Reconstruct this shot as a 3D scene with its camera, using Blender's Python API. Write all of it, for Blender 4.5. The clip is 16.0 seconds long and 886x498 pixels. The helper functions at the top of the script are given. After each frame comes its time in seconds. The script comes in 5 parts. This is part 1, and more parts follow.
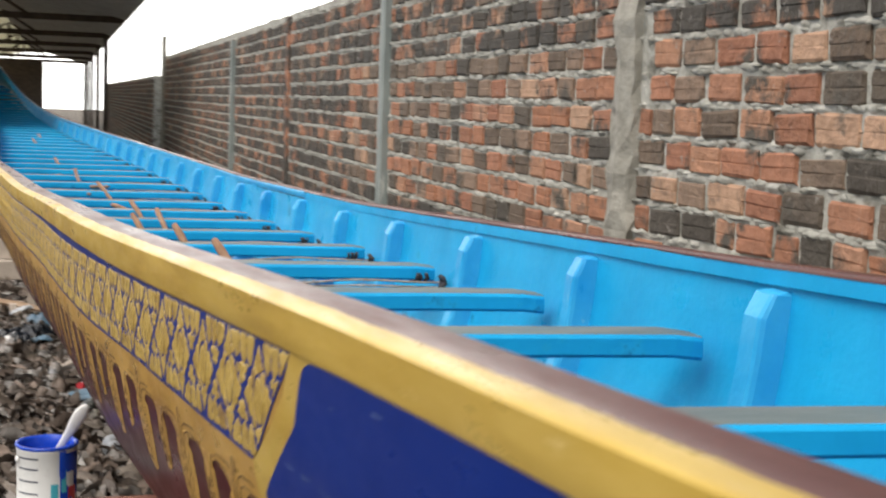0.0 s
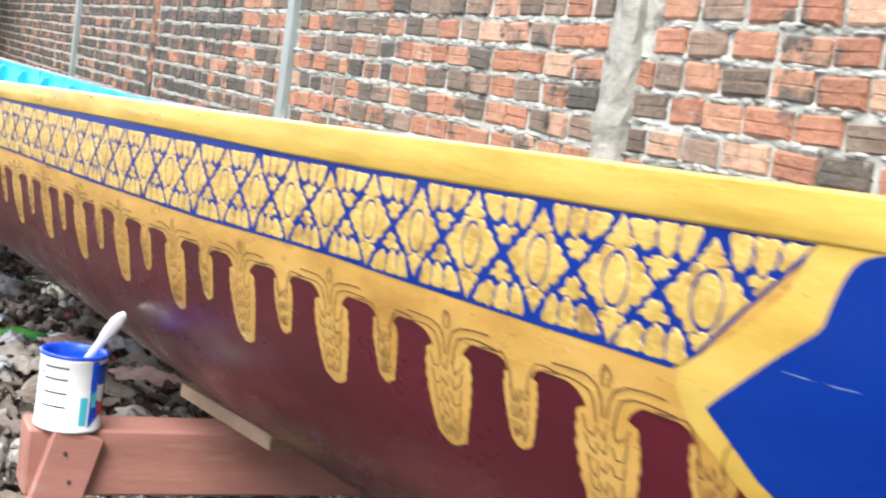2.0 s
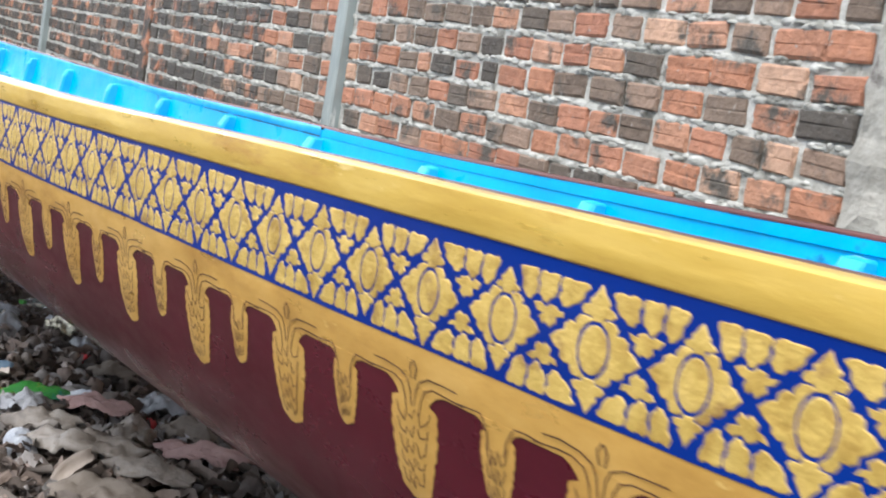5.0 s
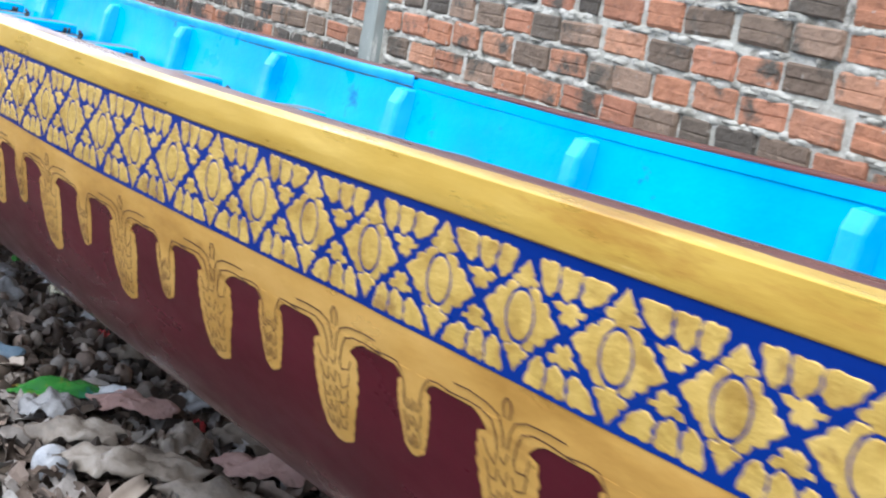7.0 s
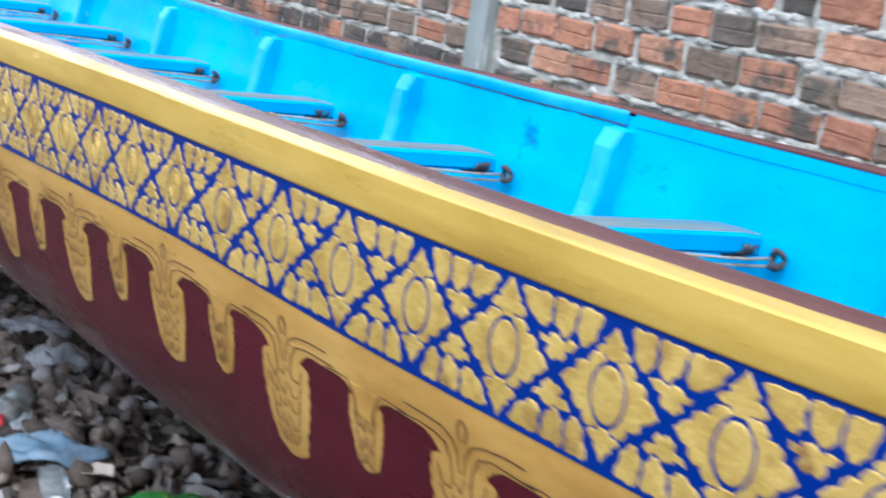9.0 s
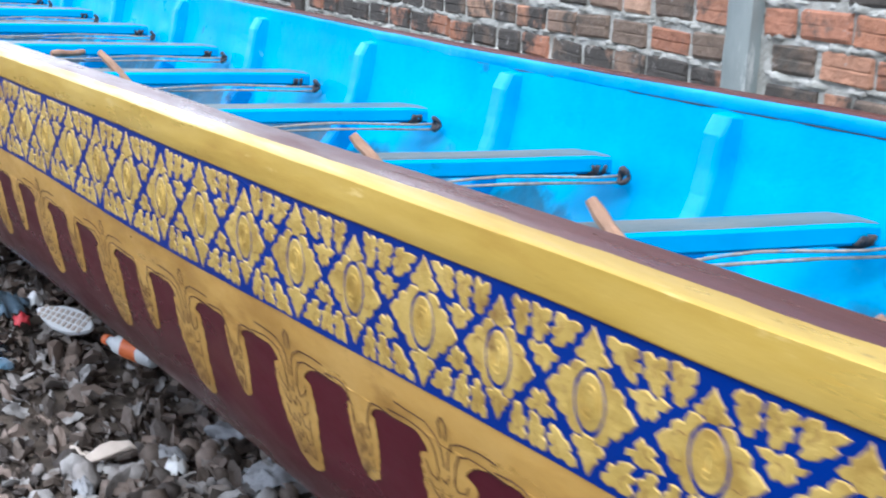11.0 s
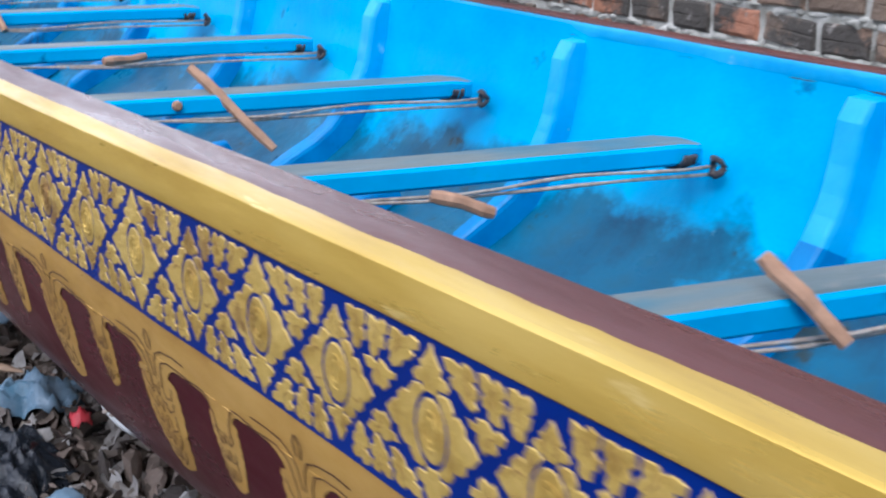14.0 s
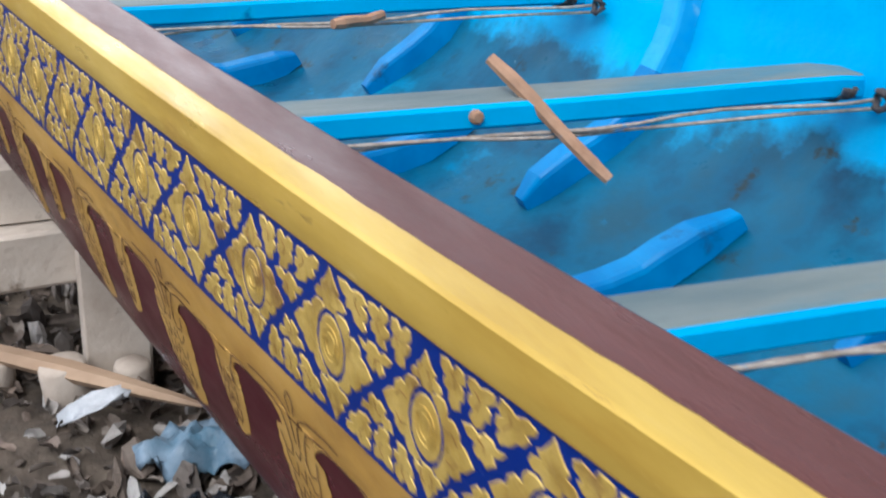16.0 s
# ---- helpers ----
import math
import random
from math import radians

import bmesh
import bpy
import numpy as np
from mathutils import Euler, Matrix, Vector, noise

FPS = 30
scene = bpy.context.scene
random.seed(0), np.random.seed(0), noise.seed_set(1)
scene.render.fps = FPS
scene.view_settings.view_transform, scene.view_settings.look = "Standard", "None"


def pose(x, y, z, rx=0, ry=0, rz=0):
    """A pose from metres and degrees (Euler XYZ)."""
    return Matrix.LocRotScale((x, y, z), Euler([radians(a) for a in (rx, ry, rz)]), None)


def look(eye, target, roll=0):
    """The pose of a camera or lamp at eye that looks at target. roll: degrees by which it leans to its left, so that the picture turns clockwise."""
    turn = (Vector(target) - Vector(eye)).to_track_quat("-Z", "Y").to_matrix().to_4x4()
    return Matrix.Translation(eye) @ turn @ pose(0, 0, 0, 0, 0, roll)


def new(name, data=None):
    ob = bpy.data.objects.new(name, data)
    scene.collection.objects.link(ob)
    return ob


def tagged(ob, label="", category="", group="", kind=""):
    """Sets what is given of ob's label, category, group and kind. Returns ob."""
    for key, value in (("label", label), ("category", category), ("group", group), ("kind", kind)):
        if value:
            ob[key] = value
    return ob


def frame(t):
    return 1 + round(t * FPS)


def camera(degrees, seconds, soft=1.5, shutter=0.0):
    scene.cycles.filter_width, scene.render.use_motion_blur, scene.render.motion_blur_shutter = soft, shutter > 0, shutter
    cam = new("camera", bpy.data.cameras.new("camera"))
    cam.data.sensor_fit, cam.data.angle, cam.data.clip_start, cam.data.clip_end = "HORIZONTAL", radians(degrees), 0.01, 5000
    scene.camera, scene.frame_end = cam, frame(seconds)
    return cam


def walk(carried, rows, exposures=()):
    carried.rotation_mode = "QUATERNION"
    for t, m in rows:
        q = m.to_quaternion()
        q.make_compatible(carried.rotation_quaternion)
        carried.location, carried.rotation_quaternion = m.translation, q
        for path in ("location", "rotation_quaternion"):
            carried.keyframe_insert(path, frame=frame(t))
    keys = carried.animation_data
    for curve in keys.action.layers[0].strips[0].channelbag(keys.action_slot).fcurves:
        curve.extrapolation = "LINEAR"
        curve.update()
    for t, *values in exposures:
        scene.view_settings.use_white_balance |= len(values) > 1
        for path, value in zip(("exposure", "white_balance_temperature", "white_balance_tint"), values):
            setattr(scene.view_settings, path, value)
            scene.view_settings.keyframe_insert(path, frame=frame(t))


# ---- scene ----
cam = camera(36.3, 16.0, soft=2.0, shutter=0.5)
PATH = [
    (0, (-0.555, 0.288, 1.582), (-2.468, 0.832, 1.371), 2.1),
    (0.5, (-0.592, 0.089, 1.513), (-2.45, 0.793, 1.286), 2.9),
    (1, (-0.649, -0.088, 1.464), (-2.453, 0.735, 1.202), 3.5),
    (1.5, (-0.721, -0.167, 1.439), (-2.496, 0.714, 1.17), 6.4),
    (2, (-0.915, -0.204, 1.439), (-2.712, 0.64, 1.2), 8.2),
    (2.5, (-1.136, -0.199, 1.44), (-2.967, 0.577, 1.226), 8.5),
    (3, (-1.343, -0.234, 1.429), (-3.167, 0.554, 1.208), 9.2),
    (3.5, (-1.564, -0.307, 1.428), (-3.362, 0.541, 1.206), 9.2),
    (3.7, (-1.643, -0.315, 1.425), (-3.431, 0.553, 1.198), 9.1),
    (5.8, (-2.536, -0.403, 1.461), (-4.249, 0.587, 1.166), 9.7),
    (6, (-2.62, -0.425, 1.457), (-4.318, 0.586, 1.148), 9.6),
    (6.5, (-2.87, -0.432, 1.47), (-4.539, 0.609, 1.109), 9.4),
    (7, (-3.1, -0.421, 1.482), (-4.771, 0.602, 1.081), 9.8),
    (7.5, (-3.339, -0.438, 1.475), (-4.991, 0.606, 1.047), 10.7),
    (8, (-3.623, -0.487, 1.486), (-5.209, 0.657, 1.066), 11.2),
    (8.5, (-3.823, -0.504, 1.48), (-5.406, 0.636, 1.037), 10.6),
    (9, (-4.068, -0.453, 1.488), (-5.707, 0.601, 1.04), 8.3),
    (9.5, (-4.239, -0.425, 1.481), (-5.929, 0.547, 1.032), 6.4),
    (9.7, (-4.349, -0.424, 1.478), (-6.041, 0.543, 1.029), 6.4),
    (11.8, (-5.181, -0.412, 1.498), (-6.916, 0.448, 0.996), 1.1),
    (12, (-5.262, -0.418, 1.494), (-6.994, 0.444, 0.986), 1.2),
    (12.5, (-5.508, -0.492, 1.507), (-7.223, 0.398, 0.991), 0.3),
    (13, (-5.694, -0.521, 1.521), (-7.378, 0.434, 1.014), 0.6),
    (13.5, (-5.953, -0.46, 1.511), (-7.634, 0.49, 0.988), 0.1),
    (14, (-6.197, -0.4, 1.502), (-7.87, 0.534, 0.928), 0.9),
    (14.5, (-6.504, -0.438, 1.487), (-8.148, 0.502, 0.842), 3.1),
    (15, (-6.712, -0.482, 1.49), (-8.347, 0.419, 0.772), 3.2),
    (15.5, (-6.969, -0.433, 1.515), (-8.631, 0.396, 0.771), 2.0),
    (16, (-7.186, -0.393, 1.525), (-8.857, 0.413, 0.777), 1.4),
]
walk(cam, [(t, look(eye, target, roll)) for t, eye, target, roll in PATH],
     [(0, 0.62, 7000, 10), (0.5, 0.88, 7000, 10), (1.0, 1.40, 6800, 10), (1.5, 1.72, 6600, 10), (2.0, 1.80, 6450, 10), (2.5, 1.52, 6350, 10), (3.0, 1.46, 6300, 10), (3.5, 1.32, 6250, 10), (6, 1.33, 6100, 10),
      (8, 1.29, 5750, 10), (9.5, 1.22, 5550, 10), (12.5, 1.14, 5800, 10), (13.2, 1.10, 5900, 14), (14, 0.80, 5700, 14), (14.5, 0.75, 5750, 14), (15, 0.87, 5750, 10), (16, 0.81, 6100, 10)])


# ---- world, sun and exposure ----
world = bpy.data.worlds.new("sky")
scene.world = world
world.use_nodes = True
wn = world.node_tree
sky = wn.nodes.new("ShaderNodeTexSky")
sky.sky_type, sky.sun_disc = "NISHITA", False
sky.sun_elevation, sky.sun_rotation = radians(62), radians(200)
sky.air_density, sky.dust_density = 1.0, 3.0
haze = wn.nodes.new("ShaderNodeHueSaturation")
haze.inputs["Saturation"].default_value = 0.45
wn.links.new(sky.outputs[0], haze.inputs["Color"])
wn.links.new(haze.outputs[0], wn.nodes["Background"].inputs[0])
wn.nodes["Background"].inputs[1].default_value = 0.15
sun = new("sun", bpy.data.lights.new("sun", "SUN"))
sun.data.energy, sun.data.angle, sun.data.color = 1.5, radians(25), (1.0, 0.97, 0.92)
sun.matrix_world = look((3.0, -5.0, 10.0), (-4.0, 0.6, 1.0))


# ---- materials ----
def material(name, colors, scale=6.0, rough=0.5, metal=0.0, bump=0.1, bump_scale=60.0, stain=None, stain_scale=2.5,
             stain_at=0.6, per_piece="", rough_vary=0.15, stretch=(1, 1, 1), coat=0.0, spec=0.4, smears=(), bilge=None):
    """Principled paint with grain, stains and relief; per_piece picks a colour for each object or island."""
    m = bpy.data.materials.new(name)
    m.use_nodes = True
    t = m.node_tree
    b = t.nodes["Principled BSDF"]
    geo = t.nodes.new("ShaderNodeNewGeometry")
    mp = t.nodes.new("ShaderNodeMapping")
    mp.inputs["Scale"].default_value = stretch
    t.links.new(geo.outputs["Position"], mp.inputs[0])

    def noise_tex(sc, detail=6.0, r=0.6):
        n = t.nodes.new("ShaderNodeTexNoise")
        n.inputs["Scale"].default_value, n.inputs["Detail"].default_value, n.inputs["Roughness"].default_value = sc, detail, r
        t.links.new(mp.outputs[0], n.inputs["Vector"])
        return n.outputs["Fac"]

    def ramp(src, stops, mode="LINEAR"):
        r = t.nodes.new("ShaderNodeValToRGB")
        r.color_ramp.interpolation = mode
        while len(r.color_ramp.elements) < len(stops):
            r.color_ramp.elements.new(0.5)
        for e, (p, c) in zip(r.color_ramp.elements, stops):
            e.position, e.color = p, (*c, 1)
        t.links.new(src, r.inputs[0])
        return r.outputs[0]

    def mix(fac, a, c, kind="MIX"):
        x = t.nodes.new("ShaderNodeMix")
        x.data_type, x.blend_type = "RGBA", kind
        if isinstance(fac, float):
            x.inputs[0].default_value = fac
        else:
            t.links.new(fac, x.inputs[0])
        t.links.new(a, x.inputs[6])
        if isinstance(c, tuple):
            x.inputs[7].default_value = (*c, 1)
        else:
            t.links.new(c, x.inputs[7])
        return x.outputs[2]

    grain = noise_tex(scale)
    if per_piece:
        src = t.nodes.new("ShaderNodeObjectInfo").outputs["Random"] if per_piece == "object" else geo.outputs["Random Per Island"]
        n = len(colors)
        col = ramp(src, [(i / n, c) for i, c in enumerate(colors)], "CONSTANT")
        shade = ramp(grain, [(0.3, (0.72, 0.70, 0.68)), (0.7, (1.12, 1.1, 1.08))])
        col = mix(1.0, col, shade, "MULTIPLY")
    else:
        n = len(colors)
        col = ramp(grain, [(0.32 + 0.36 * i / max(1, n - 1), c) for i, c in enumerate(colors)])
    if stain:
        patch = ramp(noise_tex(stain_scale, 9.0, 0.68), [(stain_at, (0, 0, 0)), (stain_at + 0.08, (1, 1, 1))])
        col = mix(patch, col, stain)
    for color, sc, at in smears:
        patch = ramp(noise_tex(sc, 10.0, 0.7), [(at, (0, 0, 0)), (at + 0.06, (1, 1, 1))])
        col = mix(patch, col, color)
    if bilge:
        # grime, bare timber and the bilge's shade painted in, from a ragged line downwards
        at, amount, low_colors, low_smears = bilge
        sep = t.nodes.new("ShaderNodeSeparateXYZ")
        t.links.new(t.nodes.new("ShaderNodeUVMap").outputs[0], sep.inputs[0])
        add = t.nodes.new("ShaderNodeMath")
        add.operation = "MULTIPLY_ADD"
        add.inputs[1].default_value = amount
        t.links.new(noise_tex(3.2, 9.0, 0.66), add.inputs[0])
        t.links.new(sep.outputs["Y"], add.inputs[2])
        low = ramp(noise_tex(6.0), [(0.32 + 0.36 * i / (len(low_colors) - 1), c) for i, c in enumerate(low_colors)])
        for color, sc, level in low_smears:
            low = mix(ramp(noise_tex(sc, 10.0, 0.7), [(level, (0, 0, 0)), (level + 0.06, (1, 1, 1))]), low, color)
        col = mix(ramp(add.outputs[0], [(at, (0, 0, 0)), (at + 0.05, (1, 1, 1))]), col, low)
    t.links.new(col, b.inputs["Base Color"])
    b.inputs["Metallic"].default_value = metal
    b.inputs["Specular IOR Level"].default_value = spec
    b.inputs["Coat Weight"].default_value = coat
    b.inputs["Coat Roughness"].default_value = 0.15
    rr = ramp(noise_tex(scale * 1.7), [(0.3, (rough - rough_vary,) * 3), (0.7, (min(1, rough + rough_vary),) * 3)])
    t.links.new(rr, b.inputs["Roughness"])
    if bump:
        bp = t.nodes.new("ShaderNodeBump")
        bp.inputs["Strength"].default_value, bp.inputs["Distance"].default_value = bump, 0.01
        t.links.new(noise_tex(bump_scale), bp.inputs["Height"])
        t.links.new(bp.outputs[0], b.inputs["Normal"])
    return m


GOLD = material("gold_paint", [(0.470, 0.290, 0.0468), (0.585, 0.392, 0.0765), (0.665, 0.470, 0.117)], 16, 0.36, 0.38, 0.08, 60, (0.44, 0.25, 0.045), 9, 0.60, stretch=(0.18, 1, 1), smears=[((0.33, 0.205, 0.045), 48, 0.645), ((0.76, 0.57, 0.20), 34, 0.62), ((0.20, 0.11, 0.03), 90, 0.72)])
GOLD_SKIRT = material("ochre_gold_paint", [(0.43, 0.235, 0.050), (0.57, 0.335, 0.080), (0.65, 0.405, 0.115)], 14, 0.38, 0.4, 0.12, 45, (0.36, 0.19, 0.04), 9, 0.60, stretch=(0.35, 1, 1), smears=[((0.20, 0.11, 0.03), 22, 0.70), ((0.72, 0.50, 0.17), 34, 0.66)])
GOLD_LEAF = material("gold_leaf", [(0.390, 0.245, 0.05136), (0.557, 0.384, 0.09416), (0.6595, 0.473, 0.137)], 30, 0.42, 0.4, 0.22, 120, (0.28, 0.16, 0.05), 12, 0.58, smears=[((0.16, 0.09, 0.05), 40, 0.68)])
NAVY = material("navy_paint", [(0.0006, 0.0140, 0.140), (0.0012, 0.0235, 0.190)], 5, 0.34, 0.0, 0.05, 30, (0.006, 0.026, 0.19), 20, 0.66, stretch=(0.3, 1, 1), spec=0.12)
MAROON = material("maroon_paint", [(0.046, 0.0040, 0.0088), (0.073, 0.0066, 0.0142)], 6, 0.32, 0.0, 0.05, 25, (0.075, 0.015, 0.016), 5, 0.62, stretch=(0.4, 1, 1), coat=0.08, spec=0.18)
BROWN = material("brown_cap_paint", [(0.070, 0.020, 0.016), (0.112, 0.038, 0.030)], 7, 0.34, 0.0, 0.14, 55, (0.150, 0.075, 0.062), 4, 0.60, stretch=(0.25, 1, 1), spec=0.35)
CYAN = material("sky_blue_paint", [(0.0003, 0.295, 0.58), (0.0005, 0.39, 0.72)], 3, 0.38, 0.0, 0.14, 35, (0.015, 0.42, 0.68), 5, 0.60, spec=0.18, smears=[((0.003, 0.16, 0.36), 5, 0.62), ((0.30, 0.50, 0.58), 38, 0.745), ((0.02, 0.05, 0.08), 42, 0.725)])
CYAN_LIP = material("pale_blue_paint", [(0.003, 0.29, 0.62), (0.03, 0.40, 0.70)], 6, 0.4, 0.0, 0.2, 40, (0.24, 0.54, 0.66), 9, 0.62)
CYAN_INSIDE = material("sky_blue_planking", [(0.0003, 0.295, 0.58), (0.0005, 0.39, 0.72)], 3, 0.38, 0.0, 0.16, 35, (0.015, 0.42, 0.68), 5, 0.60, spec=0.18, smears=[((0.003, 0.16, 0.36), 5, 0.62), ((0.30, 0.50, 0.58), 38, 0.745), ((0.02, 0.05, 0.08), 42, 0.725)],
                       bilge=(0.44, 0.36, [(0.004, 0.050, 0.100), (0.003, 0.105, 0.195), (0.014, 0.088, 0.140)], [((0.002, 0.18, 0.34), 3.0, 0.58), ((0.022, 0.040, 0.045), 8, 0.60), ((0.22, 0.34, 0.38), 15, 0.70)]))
DUSTY = material("worn_grey_top", [(0.085, 0.125, 0.135), (0.15, 0.18, 0.175), (0.06, 0.16, 0.21)], 7, 0.55, 0.0, 0.2, 50, (0.24, 0.235, 0.205), 8, 0.6, stretch=(1, 0.25, 1), smears=[((0.04, 0.045, 0.045), 14, 0.66)])
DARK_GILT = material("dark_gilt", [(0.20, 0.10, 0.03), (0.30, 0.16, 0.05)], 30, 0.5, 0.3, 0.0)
# dirty rib paint, darkened to carry the shade low in the boat
RIB_SHADE_BLUE = material("shaded_rib_blue", [(0.0004, 0.13, 0.36), (0.0008, 0.225, 0.52)], 7, 0.4, 0.0, 0.15, 35, (0.01, 0.07, 0.16), 6, 0.58, spec=0.25, smears=[((0.03, 0.05, 0.06), 20, 0.66)])
INK = material("brown_line", [(0.045, 0.018, 0.010), (0.09, 0.035, 0.016)], 20, 0.6, 0.0, 0.0)
BRICK_COLORS = [(0.363, 0.167, 0.097), (0.404, 0.213, 0.133), (0.324, 0.146, 0.091), (0.140, 0.104, 0.078), (0.447, 0.285, 0.194), (0.075, 0.065, 0.054), (0.353, 0.172, 0.106),
                (0.250, 0.174, 0.127), (0.392, 0.183, 0.113), (0.111, 0.090, 0.071), (0.304, 0.140, 0.085), (0.199, 0.147, 0.110), (0.424, 0.234, 0.153), (0.170, 0.126, 0.094)]
BRICK = material("clay_brick", BRICK_COLORS, 22, 0.88, 0.0, 0.9, 45, (0.080, 0.070, 0.057), 4.5, 0.53, per_piece="object", smears=[((0.30, 0.275, 0.245), 19, 0.61), ((0.055, 0.048, 0.04), 34, 0.66)])
BRICK_FAR = material("clay_brick_far", BRICK_COLORS, 22, 0.88, 0.0, 0.9, 45, (0.062, 0.055, 0.047), 4.0, 0.43, per_piece="island", smears=[((0.27, 0.25, 0.225), 17, 0.60), ((0.055, 0.048, 0.04), 30, 0.64)])
MORTAR = material("mortar", [(0.21, 0.205, 0.175), (0.36, 0.355, 0.315), (0.50, 0.49, 0.45)], 16, 0.95, 0.0, 0.8, 38, (0.12, 0.115, 0.095), 5, 0.55)
CONCRETE = material("rough_concrete", [(0.21, 0.20, 0.17), (0.37, 0.355, 0.31)], 12, 0.95, 0.0, 0.9, 30, (0.14, 0.125, 0.11), 6, 0.58)
POST = material("grey_green_post", [(0.1728, 0.2016, 0.1944), (0.2592, 0.288, 0.2736)], 9, 0.6, 0.0, 0.2, 50, (0.5, 0.5, 0.47), 8, 0.62, stretch=(1, 1, 0.3))
EARTH = material("damp_earth", [(0.035, 0.027, 0.021), (0.085, 0.066, 0.050), (0.13, 0.105, 0.082)], 9, 0.95, 0.0, 1.0, 40, (0.03, 0.024, 0.02), 3, 0.55)
LITTER = material("dry_litter", [(0.143, 0.115, 0.096), (0.086, 0.067, 0.054), (0.215, 0.186, 0.162), (0.286, 0.268, 0.255), (0.053, 0.043, 0.037), (0.179, 0.142, 0.120),
                                 (0.121, 0.104, 0.093), (0.357, 0.349, 0.340), (0.100, 0.078, 0.062), (0.236, 0.186, 0.155)], 40, 0.75, 0.0, 0.3, 90, per_piece="island")
WOOD = material("bare_timber", [(0.30, 0.20, 0.13), (0.44, 0.31, 0.21)], 8, 0.75, 0.0, 0.3, 40, (0.22, 0.15, 0.10), 6, 0.6, stretch=(1, 0.15, 1))
WOOD_RED = material("reddish_timber", [(0.2465, 0.1087, 0.07975), (0.3915, 0.1812, 0.145)], 8, 0.6, 0.0, 0.25, 45, (0.33, 0.22, 0.18), 6, 0.6, stretch=(1, 0.2, 1))
STICK = material("stick_wood", [(0.26, 0.14, 0.08), (0.46, 0.27, 0.165)], 18, 0.65, 0.0, 0.3, 80, (0.12, 0.30, 0.45), 12, 0.64)
PALE_WOOD = material("grey_board", [(0.42, 0.35, 0.29), (0.58, 0.51, 0.44)], 7, 0.85, 0.0, 0.4, 45, (0.22, 0.17, 0.13), 6, 0.6)
ROPE = material("rope_fibre", [(0.28, 0.22, 0.17), (0.48, 0.42, 0.36)], 60, 0.9, 0.0, 0.5, 200, (0.10, 0.36, 0.6), 14, 0.6)
LASHING = material("dark_lashing", [(0.02, 0.03, 0.045), (0.09, 0.07, 0.06)], 50, 0.85, 0.0, 0.6, 150)
WHITE = material("white_plastic", [(0.70, 0.71, 0.70), (0.80, 0.80, 0.79)], 12, 0.35, 0.0, 0.05, 60)
CAN_BLUE = material("can_blue", [(0.008, 0.05, 0.42), (0.012, 0.07, 0.52)], 9, 0.25, 0.0, 0.03, 60)
RED_PRINT = material("red_print", [(0.5, 0.035, 0.05), (0.6, 0.06, 0.07)], 9, 0.4, 0.0, 0.0)
TEAL_PRINT = material("teal_print", [(0.05, 0.38, 0.48), (0.07, 0.45, 0.55)], 9, 0.4, 0.0, 0.0)
DARK_PRINT = material("dark_print", [(0.02, 0.025, 0.05), (0.03, 0.04, 0.08)], 9, 0.4, 0.0, 0.0)
ORANGE = material("orange_label", [(0.75, 0.16, 0.05), (0.85, 0.22, 0.07)], 12, 0.4, 0.0, 0.05)
GREEN = material("green_wrapper", [(0.40, 0.12, 0.03), (0.05, 0.24, 0.04), (0.04, 0.20, 0.05), (0.04, 0.20, 0.26)], 9, 0.35, 0.0, 0.2, 60)
BLACK_BAG = material("black_bag", [(0.006, 0.008, 0.011), (0.016, 0.020, 0.027)], 10, 0.20, 0.0, 0.9, 34)
BLUE_BAG = material("blue_bag", [(0.078, 0.17, 0.2475), (0.208, 0.2805, 0.36)], 12, 0.35, 0.0, 0.4, 60)
CLEAR_BAG = material("hazy_bag", [(0.30, 0.32, 0.35), (0.55, 0.57, 0.6)], 14, 0.25, 0.0, 0.5, 60)
TIN = material("corrugated_tin", [(0.525, 0.5375, 0.525), (0.725, 0.7375, 0.7125)], 4, 0.5, 0.3, 0.1, 30, (0.26, 0.17, 0.11), 2, 0.62)
FAR_TIMBER = material("dark_timber", [(0.06, 0.045, 0.035), (0.11, 0.085, 0.065)], 6, 0.85, 0.0, 0.3, 40)
FOLIAGE = material("foliage", [(0.04, 0.10, 0.02), (0.07, 0.16, 0.035)], 10, 0.7, 0.0, 0.3, 40)


SHEET = bpy.data.materials.new("translucent_sheet")
SHEET.use_nodes = True
sn = SHEET.node_tree
thin = sn.nodes.new("ShaderNodeBsdfTranslucent")
thin.inputs[0].default_value = (0.72, 0.70, 0.58, 1)
both = sn.nodes.new("ShaderNodeMixShader")
both.inputs[0].default_value = 0.55
sn.nodes["Principled BSDF"].inputs["Base Color"].default_value = (0.6, 0.59, 0.5, 1)
sn.links.new(sn.nodes["Principled BSDF"].outputs[0], both.inputs[1])
sn.links.new(thin.outputs[0], both.inputs[2])
sn.links.new(both.outputs[0], sn.nodes["Material Output"].inputs[0])


def glass_mat(name, tint, rough):
    m = bpy.data.materials.new(name)
    m.use_nodes = True
    b = m.node_tree.nodes["Principled BSDF"]
    b.inputs["Base Color"].default_value = (*tint, 1)
    b.inputs["Transmission Weight"].default_value, b.inputs["Roughness"].default_value, b.inputs["IOR"].default_value = 0.9, rough, 1.15
    return m


PET = glass_mat("clear_plastic", (0.85, 0.92, 0.93), 0.12)


